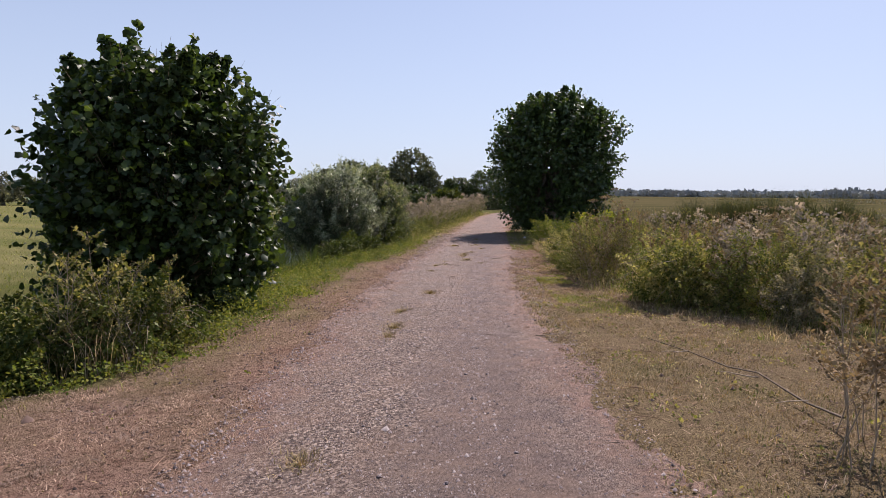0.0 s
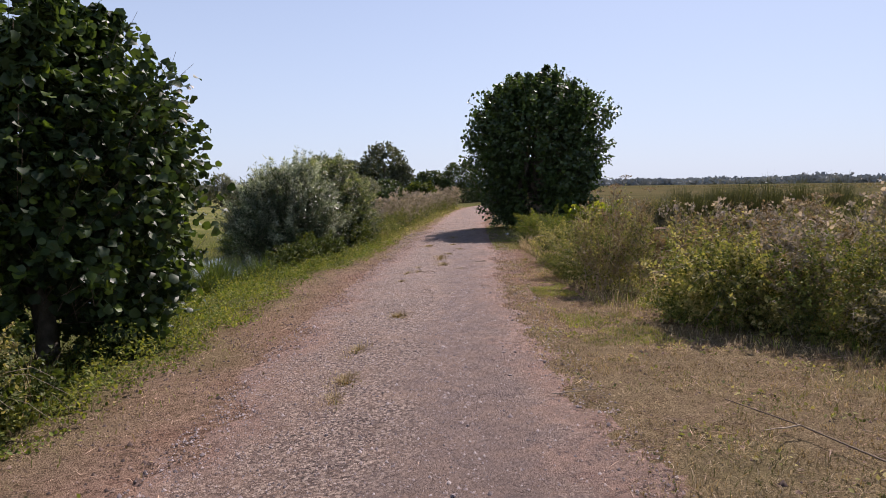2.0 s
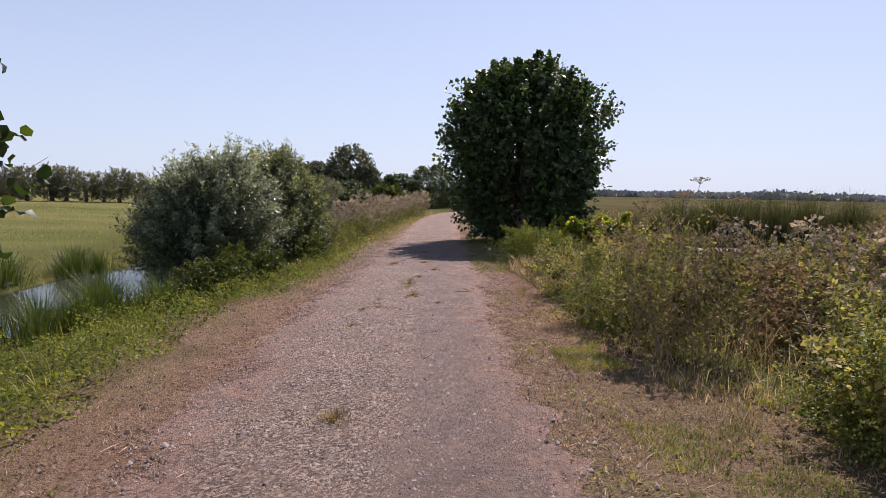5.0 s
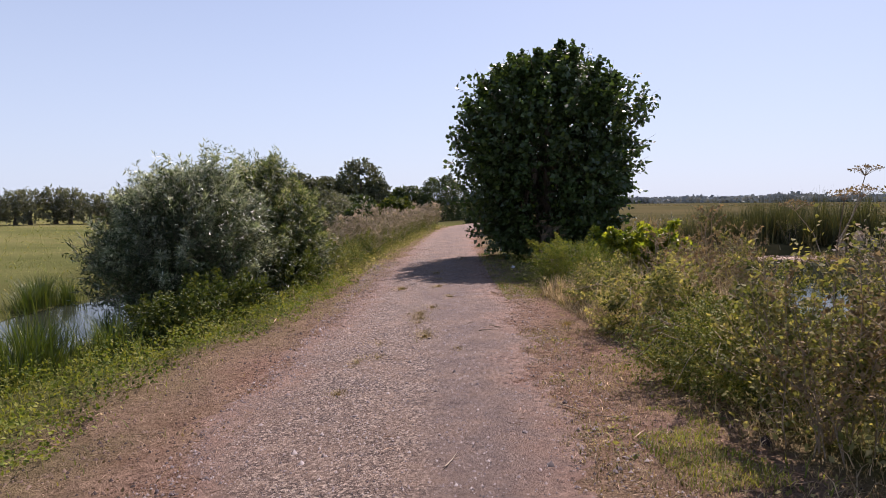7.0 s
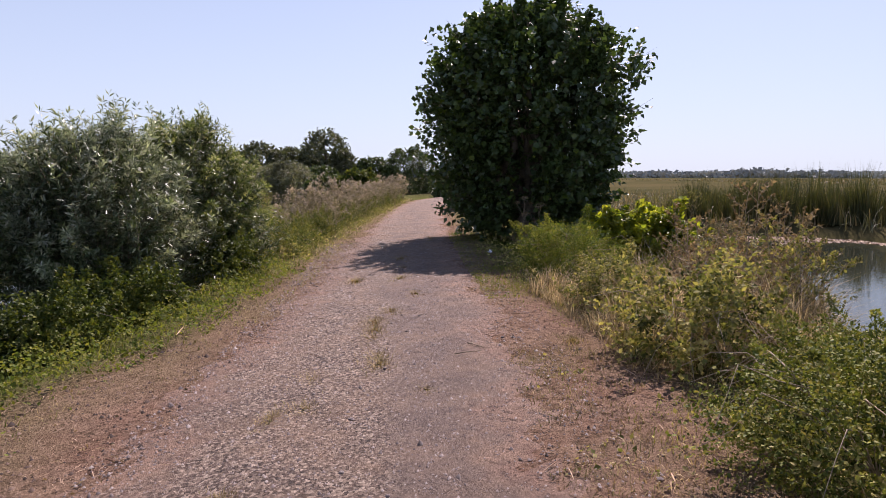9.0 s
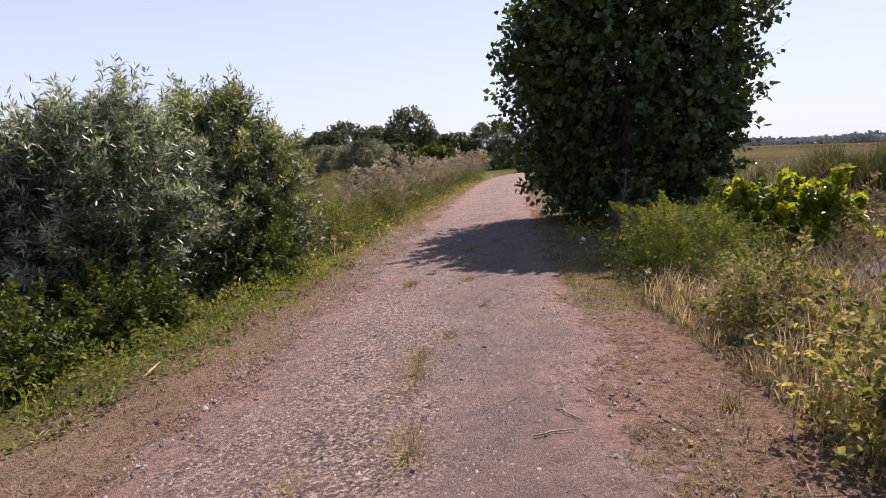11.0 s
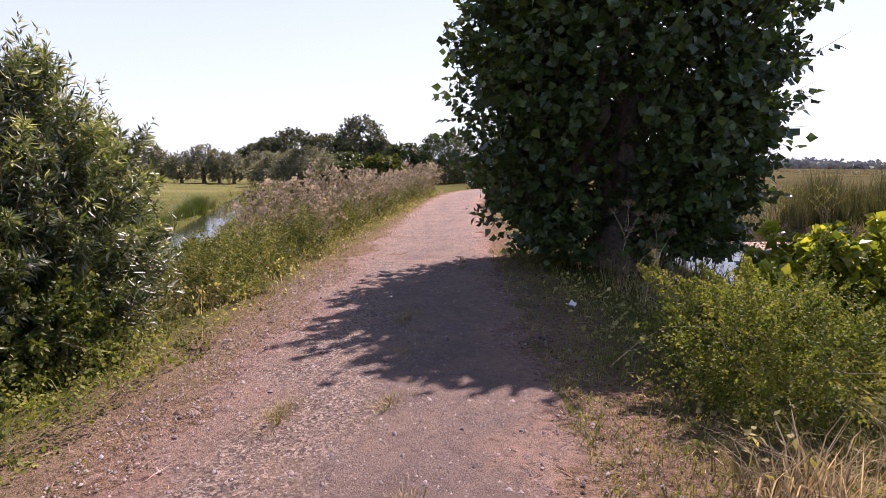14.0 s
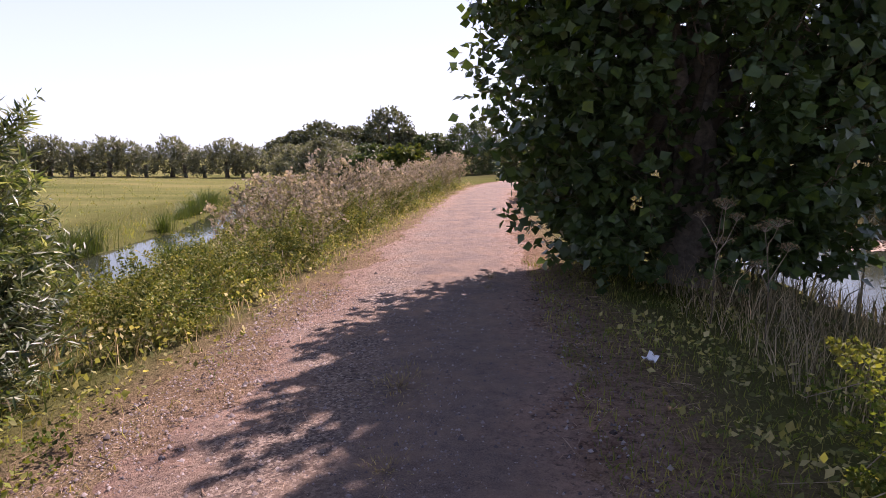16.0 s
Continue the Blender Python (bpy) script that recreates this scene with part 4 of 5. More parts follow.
spots = THISTLES + [(float(MID(y) - LEFT(y)) - rng.uniform(0.55, 2.0), y) for y in np.linspace(27.5, 48, 52)]
spread_out(rng, fluffy, spots, 0.9, 1.35)


def bramble(seed, x, y, r, h, material, label, n=260, leaf=0.06, name="bramble_bush", canes=10, cat="bush"):
    rng = np.random.default_rng(seed)
    b = thing(name, label, cat, (x, y, float(height(x, y))))
    prof = [(0.0, r * 0.55), (h * 0.35, r * 0.85), (h * 0.72, r * 0.75), (h * 0.95, r * 0.35)]
    crown, sh = shoots_of_leaves(rng, prof, n, 12, 0.25, leaf, BROAD if leaf > 0.09 else OVAL, rise=0.5, droop=0.3, inner=0.1, lumps=0.34)
    crown = join([crown, plumes(rng, prof, 40, n // 4, 0.42, 0.1, leaf, BROAD if leaf > 0.09 else OVAL, 0.9, 0.1)])
    part("leafage", crown, material, b)["kind"] = "stuff"
    out = []
    for i in range(canes):
        a = rng.uniform(0, 6.28)
        e = np.array([math.cos(a) * r * 1.25, math.sin(a) * r * 1.25, rng.uniform(0.05, h * 0.8)])
        out.append(tube(curve_points(rng, (0, 0, 0), e, 6, 0.04, 1.2), np.linspace(0.005, 0.002, 6), 4))
    if leaf > 0.09:
        big = mesh_from("leaf", *BROAD)
        for i in range(70):
            a, z = rng.uniform(0, 6.28), h * rng.uniform(0.45, 1.12)
            q = np.interp(z, [k[0] for k in prof], [k[1] for k in prof]) + rng.uniform(0.0, 0.12)
            o = part("leaf", big, M_YELLOW_PART, b)
            o.matrix_basis = Matrix.Translation((math.cos(a) * q, math.sin(a) * q, z)) @ Euler((rng.uniform(-0.9, 0.5), rng.uniform(-0.5, 0.5), a - 1.57 + rng.normal(0, 0.5))).to_matrix().to_4x4() @ Matrix.Scale(leaf * rng.uniform(0.8, 1.2), 4)
    part("cane", join(out), M_DEAD, b, "thin pale arching canes")["kind"] = "stuff"
    return b


for i, (x, y, r, h, n) in enumerate(BRAMBLES):
    # shady brambles: bigger leaves, and shade painted in by a darker leaf material
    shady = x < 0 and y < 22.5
    bramble(140 + i, x, y, r, h, M_SHRUB if shady else M_COVER if x > 3.4 and y > 19 else M_BRAMBLE, "bramble bush under the willows, shade put into its dark green" if 16 < y < 22.5 and shady else "sprawling dry-green bramble bush at the verge", int(n * (2.0 if shady or n < 400 else 3.6)), 0.05 if shady else 0.024 if n > 400 else 0.032, canes=26 if 13 < y < 15 else 10)
bramble(161, 4.95, 21.7, 0.66, 0.95, M_YELLOW, "bright yellow-green large-leaved shrub beside the tree", 380, 0.092, "shrub", 6, "shrub")
bramble(162, 5.75, 21.6, 0.72, 0.95, M_YELLOW, "yellow-green large-leaved shrub near the pond", 400, 0.092, "shrub", 6, "shrub")
bramble(163, 2.9, 12.1, 0.36, 1.2, M_WEED, "upright clump of half-withered olive stalks", 130, 0.035, "dead_weed_clump", 22, "weed")


# rough growth on both sides further on
rng = np.random.default_rng(85)
extra = [weed(105 + i, 1.05, 0.034, 11, M_WEED, M_DEAD, "tall_weed", "tall grey-green weed in rough pasture", "weed", 0.018, G) for i in range(2)]
spots = []
while len(spots) < 120:
    x, y = rng.uniform(4.5, 24), rng.uniform(13, 38)
    if sight_strip(x, y) > 0.45 and pond(x, y) < 0.15 and x - MID(y) > RIGHT(y) + 1.5 and math.hypot(x - 4.6, y - 26.4) > 2.2:
        spots.append((x, y))
spots += [(float(CANAL(y) + max(CANAL_HALF(y), 0)) + rng.uniform(0.5, 1.7), y) for y in np.linspace(35, 64, 32)]
spread_out(rng, extra, spots, 0.8, 1.25)

def umbel_plant(seed, x, y, h, n_branch, label):
    """A dry hogweed: a stiff stem, branches, and flat umbrellas of seed at their ends."""
    rng = np.random.default_rng(seed)
    w = thing("umbel_plant", label, "plant", (x, y, float(height(x, y))), group="dry umbel plants")
    p = curve_points(rng, (0, 0, -0.05), (rng.normal(0, 0.06), rng.normal(0, 0.06), h * 0.93), 6, 0.012)
    part("stem", tube(p, np.linspace(0.0055, 0.003, 6), 6), M_BROWN_STALK, w)
    ends = [p[-1]]
    for i in range(n_branch):
        f = rng.uniform(0.45, 0.9)
        o = np.array([np.interp(f, np.linspace(0, 1, 6), p[:, c]) for c in range(3)])
        a = i * 2.4 + rng.uniform(-0.4, 0.4)
        ln = h * rng.uniform(0.16, 0.28)
        e = o + np.array([math.cos(a) * ln * 0.6, math.sin(a) * ln * 0.6, ln])
        part("branch", tube(curve_points(rng, o, e, 4, 0.03), (0.005, 0.004, 0.003, 0.0025), 5), M_DEAD, w)
        ends.append(e)
    for e in ends:
        r = rng.uniform(0.07, 0.12)
        rays, seeds = [], []
        for k in range(13):
            a, f = k * 2.4, math.sqrt((k + 0.5) / 13)
            q = e + np.array([math.cos(a) * r * f, math.sin(a) * r * f, 0.065 - 0.03 * f * f])
            rays.append(tube(np.array([e, (e + q) / 2 + (0, 0, 0.006), q]), (0.002, 0.0015, 0.001), 3))
            seeds.append(q + rng.normal(0, 0.011, (9, 3)) * (1, 1, 0.4))
        u = part("umbel", join(rays), M_DEAD, w)
        c = np.concatenate(seeds)
        part("seed", scatter(OVAL, c, rng.normal(0, 1, c.shape), rng.normal(0, 1, c.shape), rng.uniform(0.01, 0.02, len(c))), M_BROWN, u)["kind"] = "stuff"


# low thickets that give the weedy corner its body
rng = np.random.default_rng(88)
thickets = [bramble(190 + i, 0, 0, 0.55 + 0.08 * (i % 3), 0.62 + 0.1 * (i % 2), m, "dense thicket of dry weeds in shades of olive and brown", 300, 0.045, "weed_thicket", 16, "weed")
            for i, m in enumerate((M_WEED, M_BROWN, M_WEED, M_THISTLE, M_WEED))]
spots = []
while len(spots) < 44:
    x, y = rng.uniform(2.6, 9), rng.uniform(7.2, 17)
    if x - MID(y) - RIGHT(y) > 0.5 + 1.6 * (y > 15) and all(math.hypot(x - a, y - b) > 0.5 for a, b in spots) and not (10.8 < y < 19 and x < 4.4) and sight_strip(x, y) > 0.4:
        spots.append((x, y))
spots += [(3.3 + rng.uniform(-0.3, 0.5), 15.6), (3.3, 17.7)]
spread_out(rng, thickets, spots, 0.55, 1.2)
umbel_plant(181, 3.06, 12.3, 1.62, 5, "tall dry brown hogweed with flat seed umbels")
umbel_plant(182, 3.35, 12.0, 1.42, 4, "tall dry brown hogweed with flat seed umbels")
umbel_plant(183, 3.72, 23.7, 1.1, 4, "dry brown umbel plant at the foot of the tree")
umbel_plant(184, 4.0, 23.3, 0.95, 3, "dry brown umbel plant at the foot of the tree")
umbel_plant(185, 5.2, 10.8, 1.5, 4, "tall dry hogweed among the weeds")

# reeds and sedges in clumps
def sedge(seed, n, h, spread, mat, bend, label, width=0.014):
    rng = np.random.default_rng(seed)
    o = thing("sedge_clump", label, "sedge", group="sedge clumps along the water")
    part("tuft_blade", tuft(seed, n, h, spread, mat, bend, width), mat, o)["kind"] = "stuff"
    return o


rng = np.random.default_rng(91)
green_sedge = [sedge(s, 260, 0.75, 0.4, M_SEDGE, 0.45, "green arching sedge clump on the ditch bank") for s in (171, 172)]
spots = [(CANAL(y) - CANAL_HALF(y) - rng.uniform(0.2, 0.8), y) for y in rng.uniform(14, 48, 34)] + [(-4.0, 16.0), (-4.3, 16.9), (-4.6, 17.8), (-4.45, 17.3), (-4.15, 16.5), (-4.4, 15.1), (-4.6, 15.6), (-4.9, 16.0), (-4.3, 16.2), (-4.7, 16.6), (-5.2, 15.4), (-3.7, 17.4), (-3.9, 18.2), (-4.2, 19), (-3.3, 16.8), (-4.3, 15.8), (-4.0, 28), (-3.6, 31), (-4.2, 33.5)]
spread_out(rng, green_sedge, spots, 0.6, 1.15)
rush = [sedge(s, 260, 1.05, 0.35, M_CATTAIL, 0.25, "upright dark green rushes by the pond") for s in (173, 174)]
spots = []
while len(spots) < 46:
    x, y = rng.uniform(6, 24), rng.uniform(17, 42)
    if pond(x, y) < 0.25 and sight_strip(x, y) > 0.45:
        spots.append((x, y))
spread_out(rng, rush, spots, 0.7, 1.2)


cattail = [sedge(s, 300, 1.75, 0.5, M_CATTAIL, 0.22, "tall dark green cattails behind the pond", 0.02) for s in (175, 176)]
spread_out(rng, cattail, [(12.6 + 0.17 * i + rng.uniform(-0.5, 0.5), 32.6 - 0.11 * i + rng.uniform(-0.8, 1.4)) for i in range(34)], 0.55, 1.05)


def seeded(rng, n, x0, x1, y0, y1, keep):
    x, y = rng.uniform(x0, x1, n), rng.uniform(y0, y1, n)
    k = keep(x, y, x - MID(y))
    return x[k], y[k]


def grass_field(seed, n, box, keep, h, w, bend, mat, label, name="grass", lean=None):
    rng = np.random.default_rng(seed)
    x, y = seeded(rng, n, *box, keep)
    at = put(x, y)
    k = len(x)
    az = None if lean is None else lean + rng.normal(0, 0.6, k) + 1.1 * wave(x, y, 2.3, 1)
    if h > 0.3:      # lower and thinner towards the track
        out = np.maximum(MID(y) - LEFT(y) - x, x - MID(y) - RIGHT(y))
        h = h * (0.3 + 0.7 * smooth(-0.1, 1.3, out + 0.35 * wave(x, y, 4.3, 2)))
    h = h * np.clip(0.85 + 0.45 * wave(x, y, 2.7, 6) + 0.25 * wave(x, y, 6.1, 2), 0.25, 1.5)
    stuff(name, blades(rng, at, h * rng.uniform(0.35, 1.2, k), w * rng.uniform(0.6, 1.3, k), bend * rng.uniform(0.3, 1.5, k), az), mat, label, "grass")


def thin(x, y, k, seed, level):
    return wave(x, y, k, seed) > level


# mown dry grass beside the track
grass_field(201, 66000, (0.9, 6.5, 1.0, 16), lambda x, y, d: (d > TAR(y) + 0.02 + 0.12 * wave(x, y, 4, 1)) & (d < RIGHT(y) + 0.8) & (wave(x, y, 2.3, 7) > -0.35), 0.055, 0.006, 0.9, M_STRAW, "short dry mown grass of the verge", "dry_grass")
grass_field(202, 26000, (0.9, 4.5, 1.0, 30), lambda x, y, d: (d > TAR(y) + 0.15) & (d < RIGHT(y) + 0.3) & (wave(x, y, 1.7, 3) > 0.25), 0.05, 0.005, 0.8, M_GRASS, "patches of short greener grass on the verge", "verge_grass")
grass_field(217, 24000, (0.9, 6.5, 1.0, 14), lambda x, y, d: (d > TAR(y) + 0.02) & (d < RIGHT(y) + 0.6) & (wave(x, y, 1.9, 2) > -0.2), 0.045, 0.006, 1.3, M_PALE, "bleached stubble in the mown verge", "dry_grass")
# litter of cut straw on the soil at both sides
grass_field(203, 34000, (-4.5, 1.5, 1.0, 32), lambda x, y, d: (d < -GRAVEL(y) + 0.35 + 0.3 * wave(x, y, 3, 2)) & (d > -LEFT(y) - 0.5) & (wave(x, y, 3.7, 5) + 0.6 * wave(x, y, 9.3, 2) > 0.05), 0.04, 0.005, 2.2, M_LITTER, "dry flattened straw on reddish soil", "dry_grass")
grass_field(204, 16000, (-4.5, 2, 1.0, 46), lambda x, y, d: (d < -LEFT(y) + 0.35) & (d > -LEFT(y) - 0.6), 0.10, 0.006, 0.9, M_GRASS, "fringe of low grass along the track", "verge_grass")


def litter(seed, n, box, keep, size, mat, label):
    """Cut stalks lying flat on the soil."""
    rng = np.random.default_rng(seed)
    x, y = seeded(rng, n, *box, keep)
    at = put(x, y)
    at[:, 2] += rng.uniform(0.008, 0.03, len(x))
    a = rng.uniform(0, 6.28, len(x))
    way = np.stack([np.cos(a), np.sin(a), rng.normal(0, 0.12, len(x))], 1)
    stuff("straw_litter", scatter(STALK, at, way, rng.normal(0, 0.4, at.shape) + (0, 0, 1), size * rng.lognormal(0, 0.45, len(x))), mat, label, "straw")


litter(212, 46000, (-4.5, 1.8, 1.5, 30), lambda x, y, d: (d < -GRAVEL(y) + 0.45 + 0.5 * wave(x, y, 2.1, 2)) & (d > -LEFT(y) - 0.4) & (wave(x, y, 5, 3) + 0.6 * wave(x, y, 11, 1) > 0.0), 0.06, M_LITTER, "cut dry stalks lying on reddish soil")
litter(213, 36000, (1.0, 4.2, 1.5, 30), lambda x, y, d: (d > TAR(y) - 0.05 + 0.2 * wave(x, y, 3, 1)) & (d < RIGHT(y) + 0.5) & (wave(x, y, 4.1, 3) + 0.6 * wave(x, y, 10, 2) > -0.1), 0.06, M_LITTER, "cut dry stalks lying along the verge")
litter(225, 30000, (-1.4, 1.6, 2.5, 27), lambda x, y, d: (np.abs(d + 0.75 + 0.1 * wave(x, y, 1.3, 2)) < 0.22) & (wave(x, y, 2.9, 4) > 0.3), 0.045, M_LITTER, "clumps of bleached straw between the wheel tracks")
litter(226, 30000, (0.9, 3.6, 2.5, 27), lambda x, y, d: (np.abs(d - TAR(y) - 0.18 - 0.12 * wave(x, y, 1.7, 2)) < 0.2) & (wave(x, y, 3.3, 6) > 0.25), 0.05, M_LITTER, "clumps of bleached straw along the tarmac edge")
litter(214, 2500, (-1.5, 2.6, 1.5, 26), lambda x, y, d: (d > -GRAVEL(y)) & (d < TAR(y)), 0.035, M_LITTER, "stray bits of straw on the track")
grass_field(220, 17000, (-4.2, 1.5, 2, 30), lambda x, y, d: (d < -GRAVEL(y) + 0.1) & (d > -LEFT(y)) & (wave(x, y, 4.7, 6) > 0.35), 0.07, 0.006, 1.2, M_STRAW, "scattered dead grass tufts on bare soil", "dry_grass")
grass_field(231, 26000, (-4.4, -0.9, 1.5, 5.6), lambda x, y, d: (d < -1.25 + 0.2 * wave(x, y, 2, 3)) & (wave(x, y, 3.1, 2) + 0.5 * wave(x, y, 8, 4) > -0.15), 0.045, 0.005, 1.6, M_LITTER, "bleached straw lying over the bare soil", "dry_grass")
for seed, patch in ((232, (1.75, 2.35, 11.5, 12.9)), (233, (1.95, 2.9, 18.3, 21.2)), (234, (1.7, 2.6, 8.6, 10.2))):
    grass_field(seed, 2800, patch, lambda x, y, d: (d > TAR(y) + 0.1) & (wave(x, y, 3.3, 5) + 0.4 * wave(x, y, 9, 1) > -0.35), 0.06, 0.006, 0.9, M_GRASS, "low green grass patch at the track's edge", "verge_grass")
# long grass on the bank towards the ditch
grass_field(205, 17000, (-8.2, 1, 3, 50), lambda x, y, d: (d < -LEFT(y) - 0.35) & (np.abs(x - CANAL(y)) > CANAL_HALF(y) + 0.05) & (x > CANAL(y) - 2.6), 0.36, 0.009, 0.7, M_GRASS, "long green and yellow grass on the ditch bank", "bank_grass")
grass_field(206, 14000, (-4, 3.5, 24, 52), lambda x, y, d: (d < -LEFT(y) - 0.1) & (d > -LEFT(y) - 3.2), 0.42, 0.008, 0.7, M_PALE, "tall pale dry grass along the track", "tall_grass")
# tall grass and weeds on the reed side
grass_field(207, 17000, (2.2, 12, 5.5, 18), lambda x, y, d: (d > RIGHT(y) + 0.1) & (pond(x, y) < 0.3) & (wave(x, y, 1.3, 4) > -0.2 + 0.7 * smooth(2.0, 0.3, d - RIGHT(y))) & (sight_strip(x, y) > 0.4), 0.5, 0.008, 0.8, M_STRAW, "tall tangled dry grass among weeds", "tall_grass")
grass_field(208, 22000, (2.3, 7, 15.2, 18.9), lambda x, y, d: (d > RIGHT(y) + 0.15) & (pond(x, y) < 0.3) & (wave(x, y, 3.1, 2) > -0.2) & (sight_strip(x, y) > 0.38), 0.75, 0.008, 0.75, M_PALE, "tangled pale dry grass stalks", "tall_grass")
grass_field(216, 14000, (2.3, 7, 15.2, 19.2), lambda x, y, d: (d > RIGHT(y) + 0.1) & (pond(x, y) < 0.3) & (sight_strip(x, y) > 0.3), 0.35, 0.007, 1.0, M_STRAW, "matted brown and olive grass", "tall_grass")
grass_field(209, 16000, (1.8, 6, 18.8, 27), lambda x, y, d: (d > TAR(y) + 0.1) & (d < RIGHT(y) + 1.6), 0.10, 0.006, 0.9, M_GRASS, "short shaded grass under the tree", "verge_grass")
grass_field(215, 2200, (3.2, 6, 21.5, 26), lambda x, y, d: (d > RIGHT(y) + 1.0) & (pond(x, y) < 0.3), 0.6, 0.007, 0.6, M_PALE, "tall shaded grass round the foot of the tree", "tall_grass")
grass_field(211, 520, (-4.0, -2.8, 6.0, 7.6), lambda x, y, d: d < -LEFT(y) + 0.1, 0.9, 0.008, 0.45, M_PALE, "tall pale seeding grass in front of the tree", "tall_grass")
grass_field(218, 11000, (2.6, 11, 7, 17), lambda x, y, d: (d > RIGHT(y) + 1.3) & (wave(x, y, 1.9, 5) > 0.15) & (pond(x, y) < 0.3) & (sight_strip(x, y) > 0.4), 0.85, 0.007, 0.6, M_PALE, "bleached tall grass among the weeds", "tall_grass")
grass_field(219, 5000, (-5, 1, 19.5, 33), lambda x, y, d: (d < -LEFT(y) - 0.1) & (d > -LEFT(y) - 3) & (np.abs(x - CANAL(y)) > CANAL_HALF(y) + 0.2) & (wave(x, y, 2.4, 3) > -0.1), 0.5, 0.007, 0.7, M_PALE, "pale seeding grass on the ditch bank", "bank_grass")
grass_field(236, 9000, (2.4, 8, 6.8, 12.5), lambda x, y, d: (d > RIGHT(y) - 0.5 + 0.3 * wave(x, y, 2.9, 4)) & (d < RIGHT(y) + 0.9) & (wave(x, y, 2.3, 2) > -0.2), 0.5, 0.007, 0.8, M_PALE, "pale bent grass in front of the weeds", "tall_grass")
grass_field(237, 6000, (2.4, 8, 6.8, 12.5), lambda x, y, d: (d > RIGHT(y) - 0.6 + 0.3 * wave(x, y, 2.9, 4)) & (d < RIGHT(y) + 0.7) & (wave(x, y, 2.7, 6) > 0.0), 0.42, 0.008, 0.8, M_GRASS, "green grass tufts in front of the weeds", "tall_grass")
# reed beds and rough pasture towards the horizon
rng = np.random.default_rng(210)
n = 58000
y = 16 + 230 * rng.uniform(0, 1, n) ** 2.1
x = 4.5 + rng.uniform(0, 1, n) * (10 + 0.95 * y)
keep = (pond(x, y) < 0.35) & (x - MID(y) > RIGHT(y) + 1.2) & (sight_strip(x, y) > 0.4)
x, y = x[keep], y[keep]
far = np.hypot(x, y)
stuff("reed_bed", blades(rng, put(x, y), (0.55 + 0.45 * smooth(0, 0.8, wave(x, y, 0.25, 2)) + 0.35 * wave(x, y, 0.9, 3)) * rng.uniform(0.4, 1.15, len(x)), 0.009 + 0.0008 * far, 0.8 * rng.uniform(0.2, 1.3, len(x))), M_REED, "wide bed of brown-green reeds and rushes", "reeds")
n = 18000
y = 4 + 110 * rng.uniform(0, 1, n) ** 1.6
x = -5 - rng.uniform(0, 1, n) * (8 + 0.8 * y)
keep = np.abs(x - CANAL(y)) > CANAL_HALF(y) + 0.2
keep &= x < CANAL(y)
x, y = x[keep], y[keep]
stuff("meadow_grass", blades(rng, put(x, y), 0.13 * rng.uniform(0.4, 1.2, len(x)), 0.008 + 0.0006 * np.hypot(x, y), 0.8), M_GRASS, "short sunburnt meadow grass across the ditch", "grass")


# floating leaves along the far shore of the pond
rng = np.random.default_rng(229)
x, y = rng.uniform(9, 17, 9000), rng.uniform(24, 32, 9000)
k = (pond(x, y) > 0.5) & (pond(x, y + 2.2) < 0.5) & (wave(x, y, 1.4, 2) > -0.4)
at = np.stack([x[k], y[k], np.full(k.sum(), WATER_Z + 0.206)], 1)
a = rng.uniform(0, 6.28, k.sum())
stuff("floating_leaves", scatter(OVAL, at, np.stack([np.cos(a), np.sin(a), 0 * a], 1), np.tile((0, 0, 1.0), (k.sum(), 1)), rng.uniform(0.08, 0.2, k.sum())), M_LITTER, "pale floating leaves and scum at the pond shore", "water plants")


# low leafy plants along the ditch side of the track
def cover(seed, n, box, keep, leaf, lift, mat, label):
    rng = np.random.default_rng(seed)
    x, y = seeded(rng, n, *box, keep)
    at = put(x, y)
    mound = lift * np.clip(0.4 + 0.75 * wave(x, y, 3.0, seed % 7) + 0.45 * wave(x, y, 7.0, 1), 0.05, 1.3)
    at[:, 2] += mound * np.sqrt(rng.uniform(0, 1, len(x)))
    stuff("ground_cover", scatter(OVAL, at, rng.normal(0, 1, at.shape) + (0, 0, 0.2), rng.normal(0, 0.5, at.shape) + (0, 0, 1), leaf * rng.uniform(0.5, 1.3, len(x))), mat, label, "plants")


cover(221, 105000, (-6.2, 0, 3, 22), lambda x, y, d: (d < -LEFT(y) + 0.05 * wave(x, y, 4, 1)) & (d > -LEFT(y) - 2.3) & (np.abs(x - CANAL(y)) > CANAL_HALF(y)), 0.038, 0.42, M_COVER, "low yellow-green leafy plants along the verge")
cover(222, 30000, (-4, 3, 22, 48), lambda x, y, d: (d < -LEFT(y)) & (d > -LEFT(y) - 1.6), 0.05, 0.42, M_WEED, "low brambles and nettles along the track")
cover(238, 16000, (-4.4, 1.2, 2, 28), lambda x, y, d: (d < -GRAVEL(y) + 0.2) & (d > -LEFT(y) - 0.2) & (wave(x, y, 5.3, 4) + 0.6 * wave(x, y, 13, 2) > 0.25), 0.026, 0.045, M_BROWN, "withered leaves and stems on the bare soil")
cover(239, 6000, (-4.4, 1.2, 4, 26), lambda x, y, d: (d < -GRAVEL(y) - 0.1) & (d > -LEFT(y) - 0.1) & (wave(x, y, 3.1, 6) + 0.5 * wave(x, y, 9, 3) > 0.6), 0.03, 0.07, M_COVER, "small green seedlings on the soil")
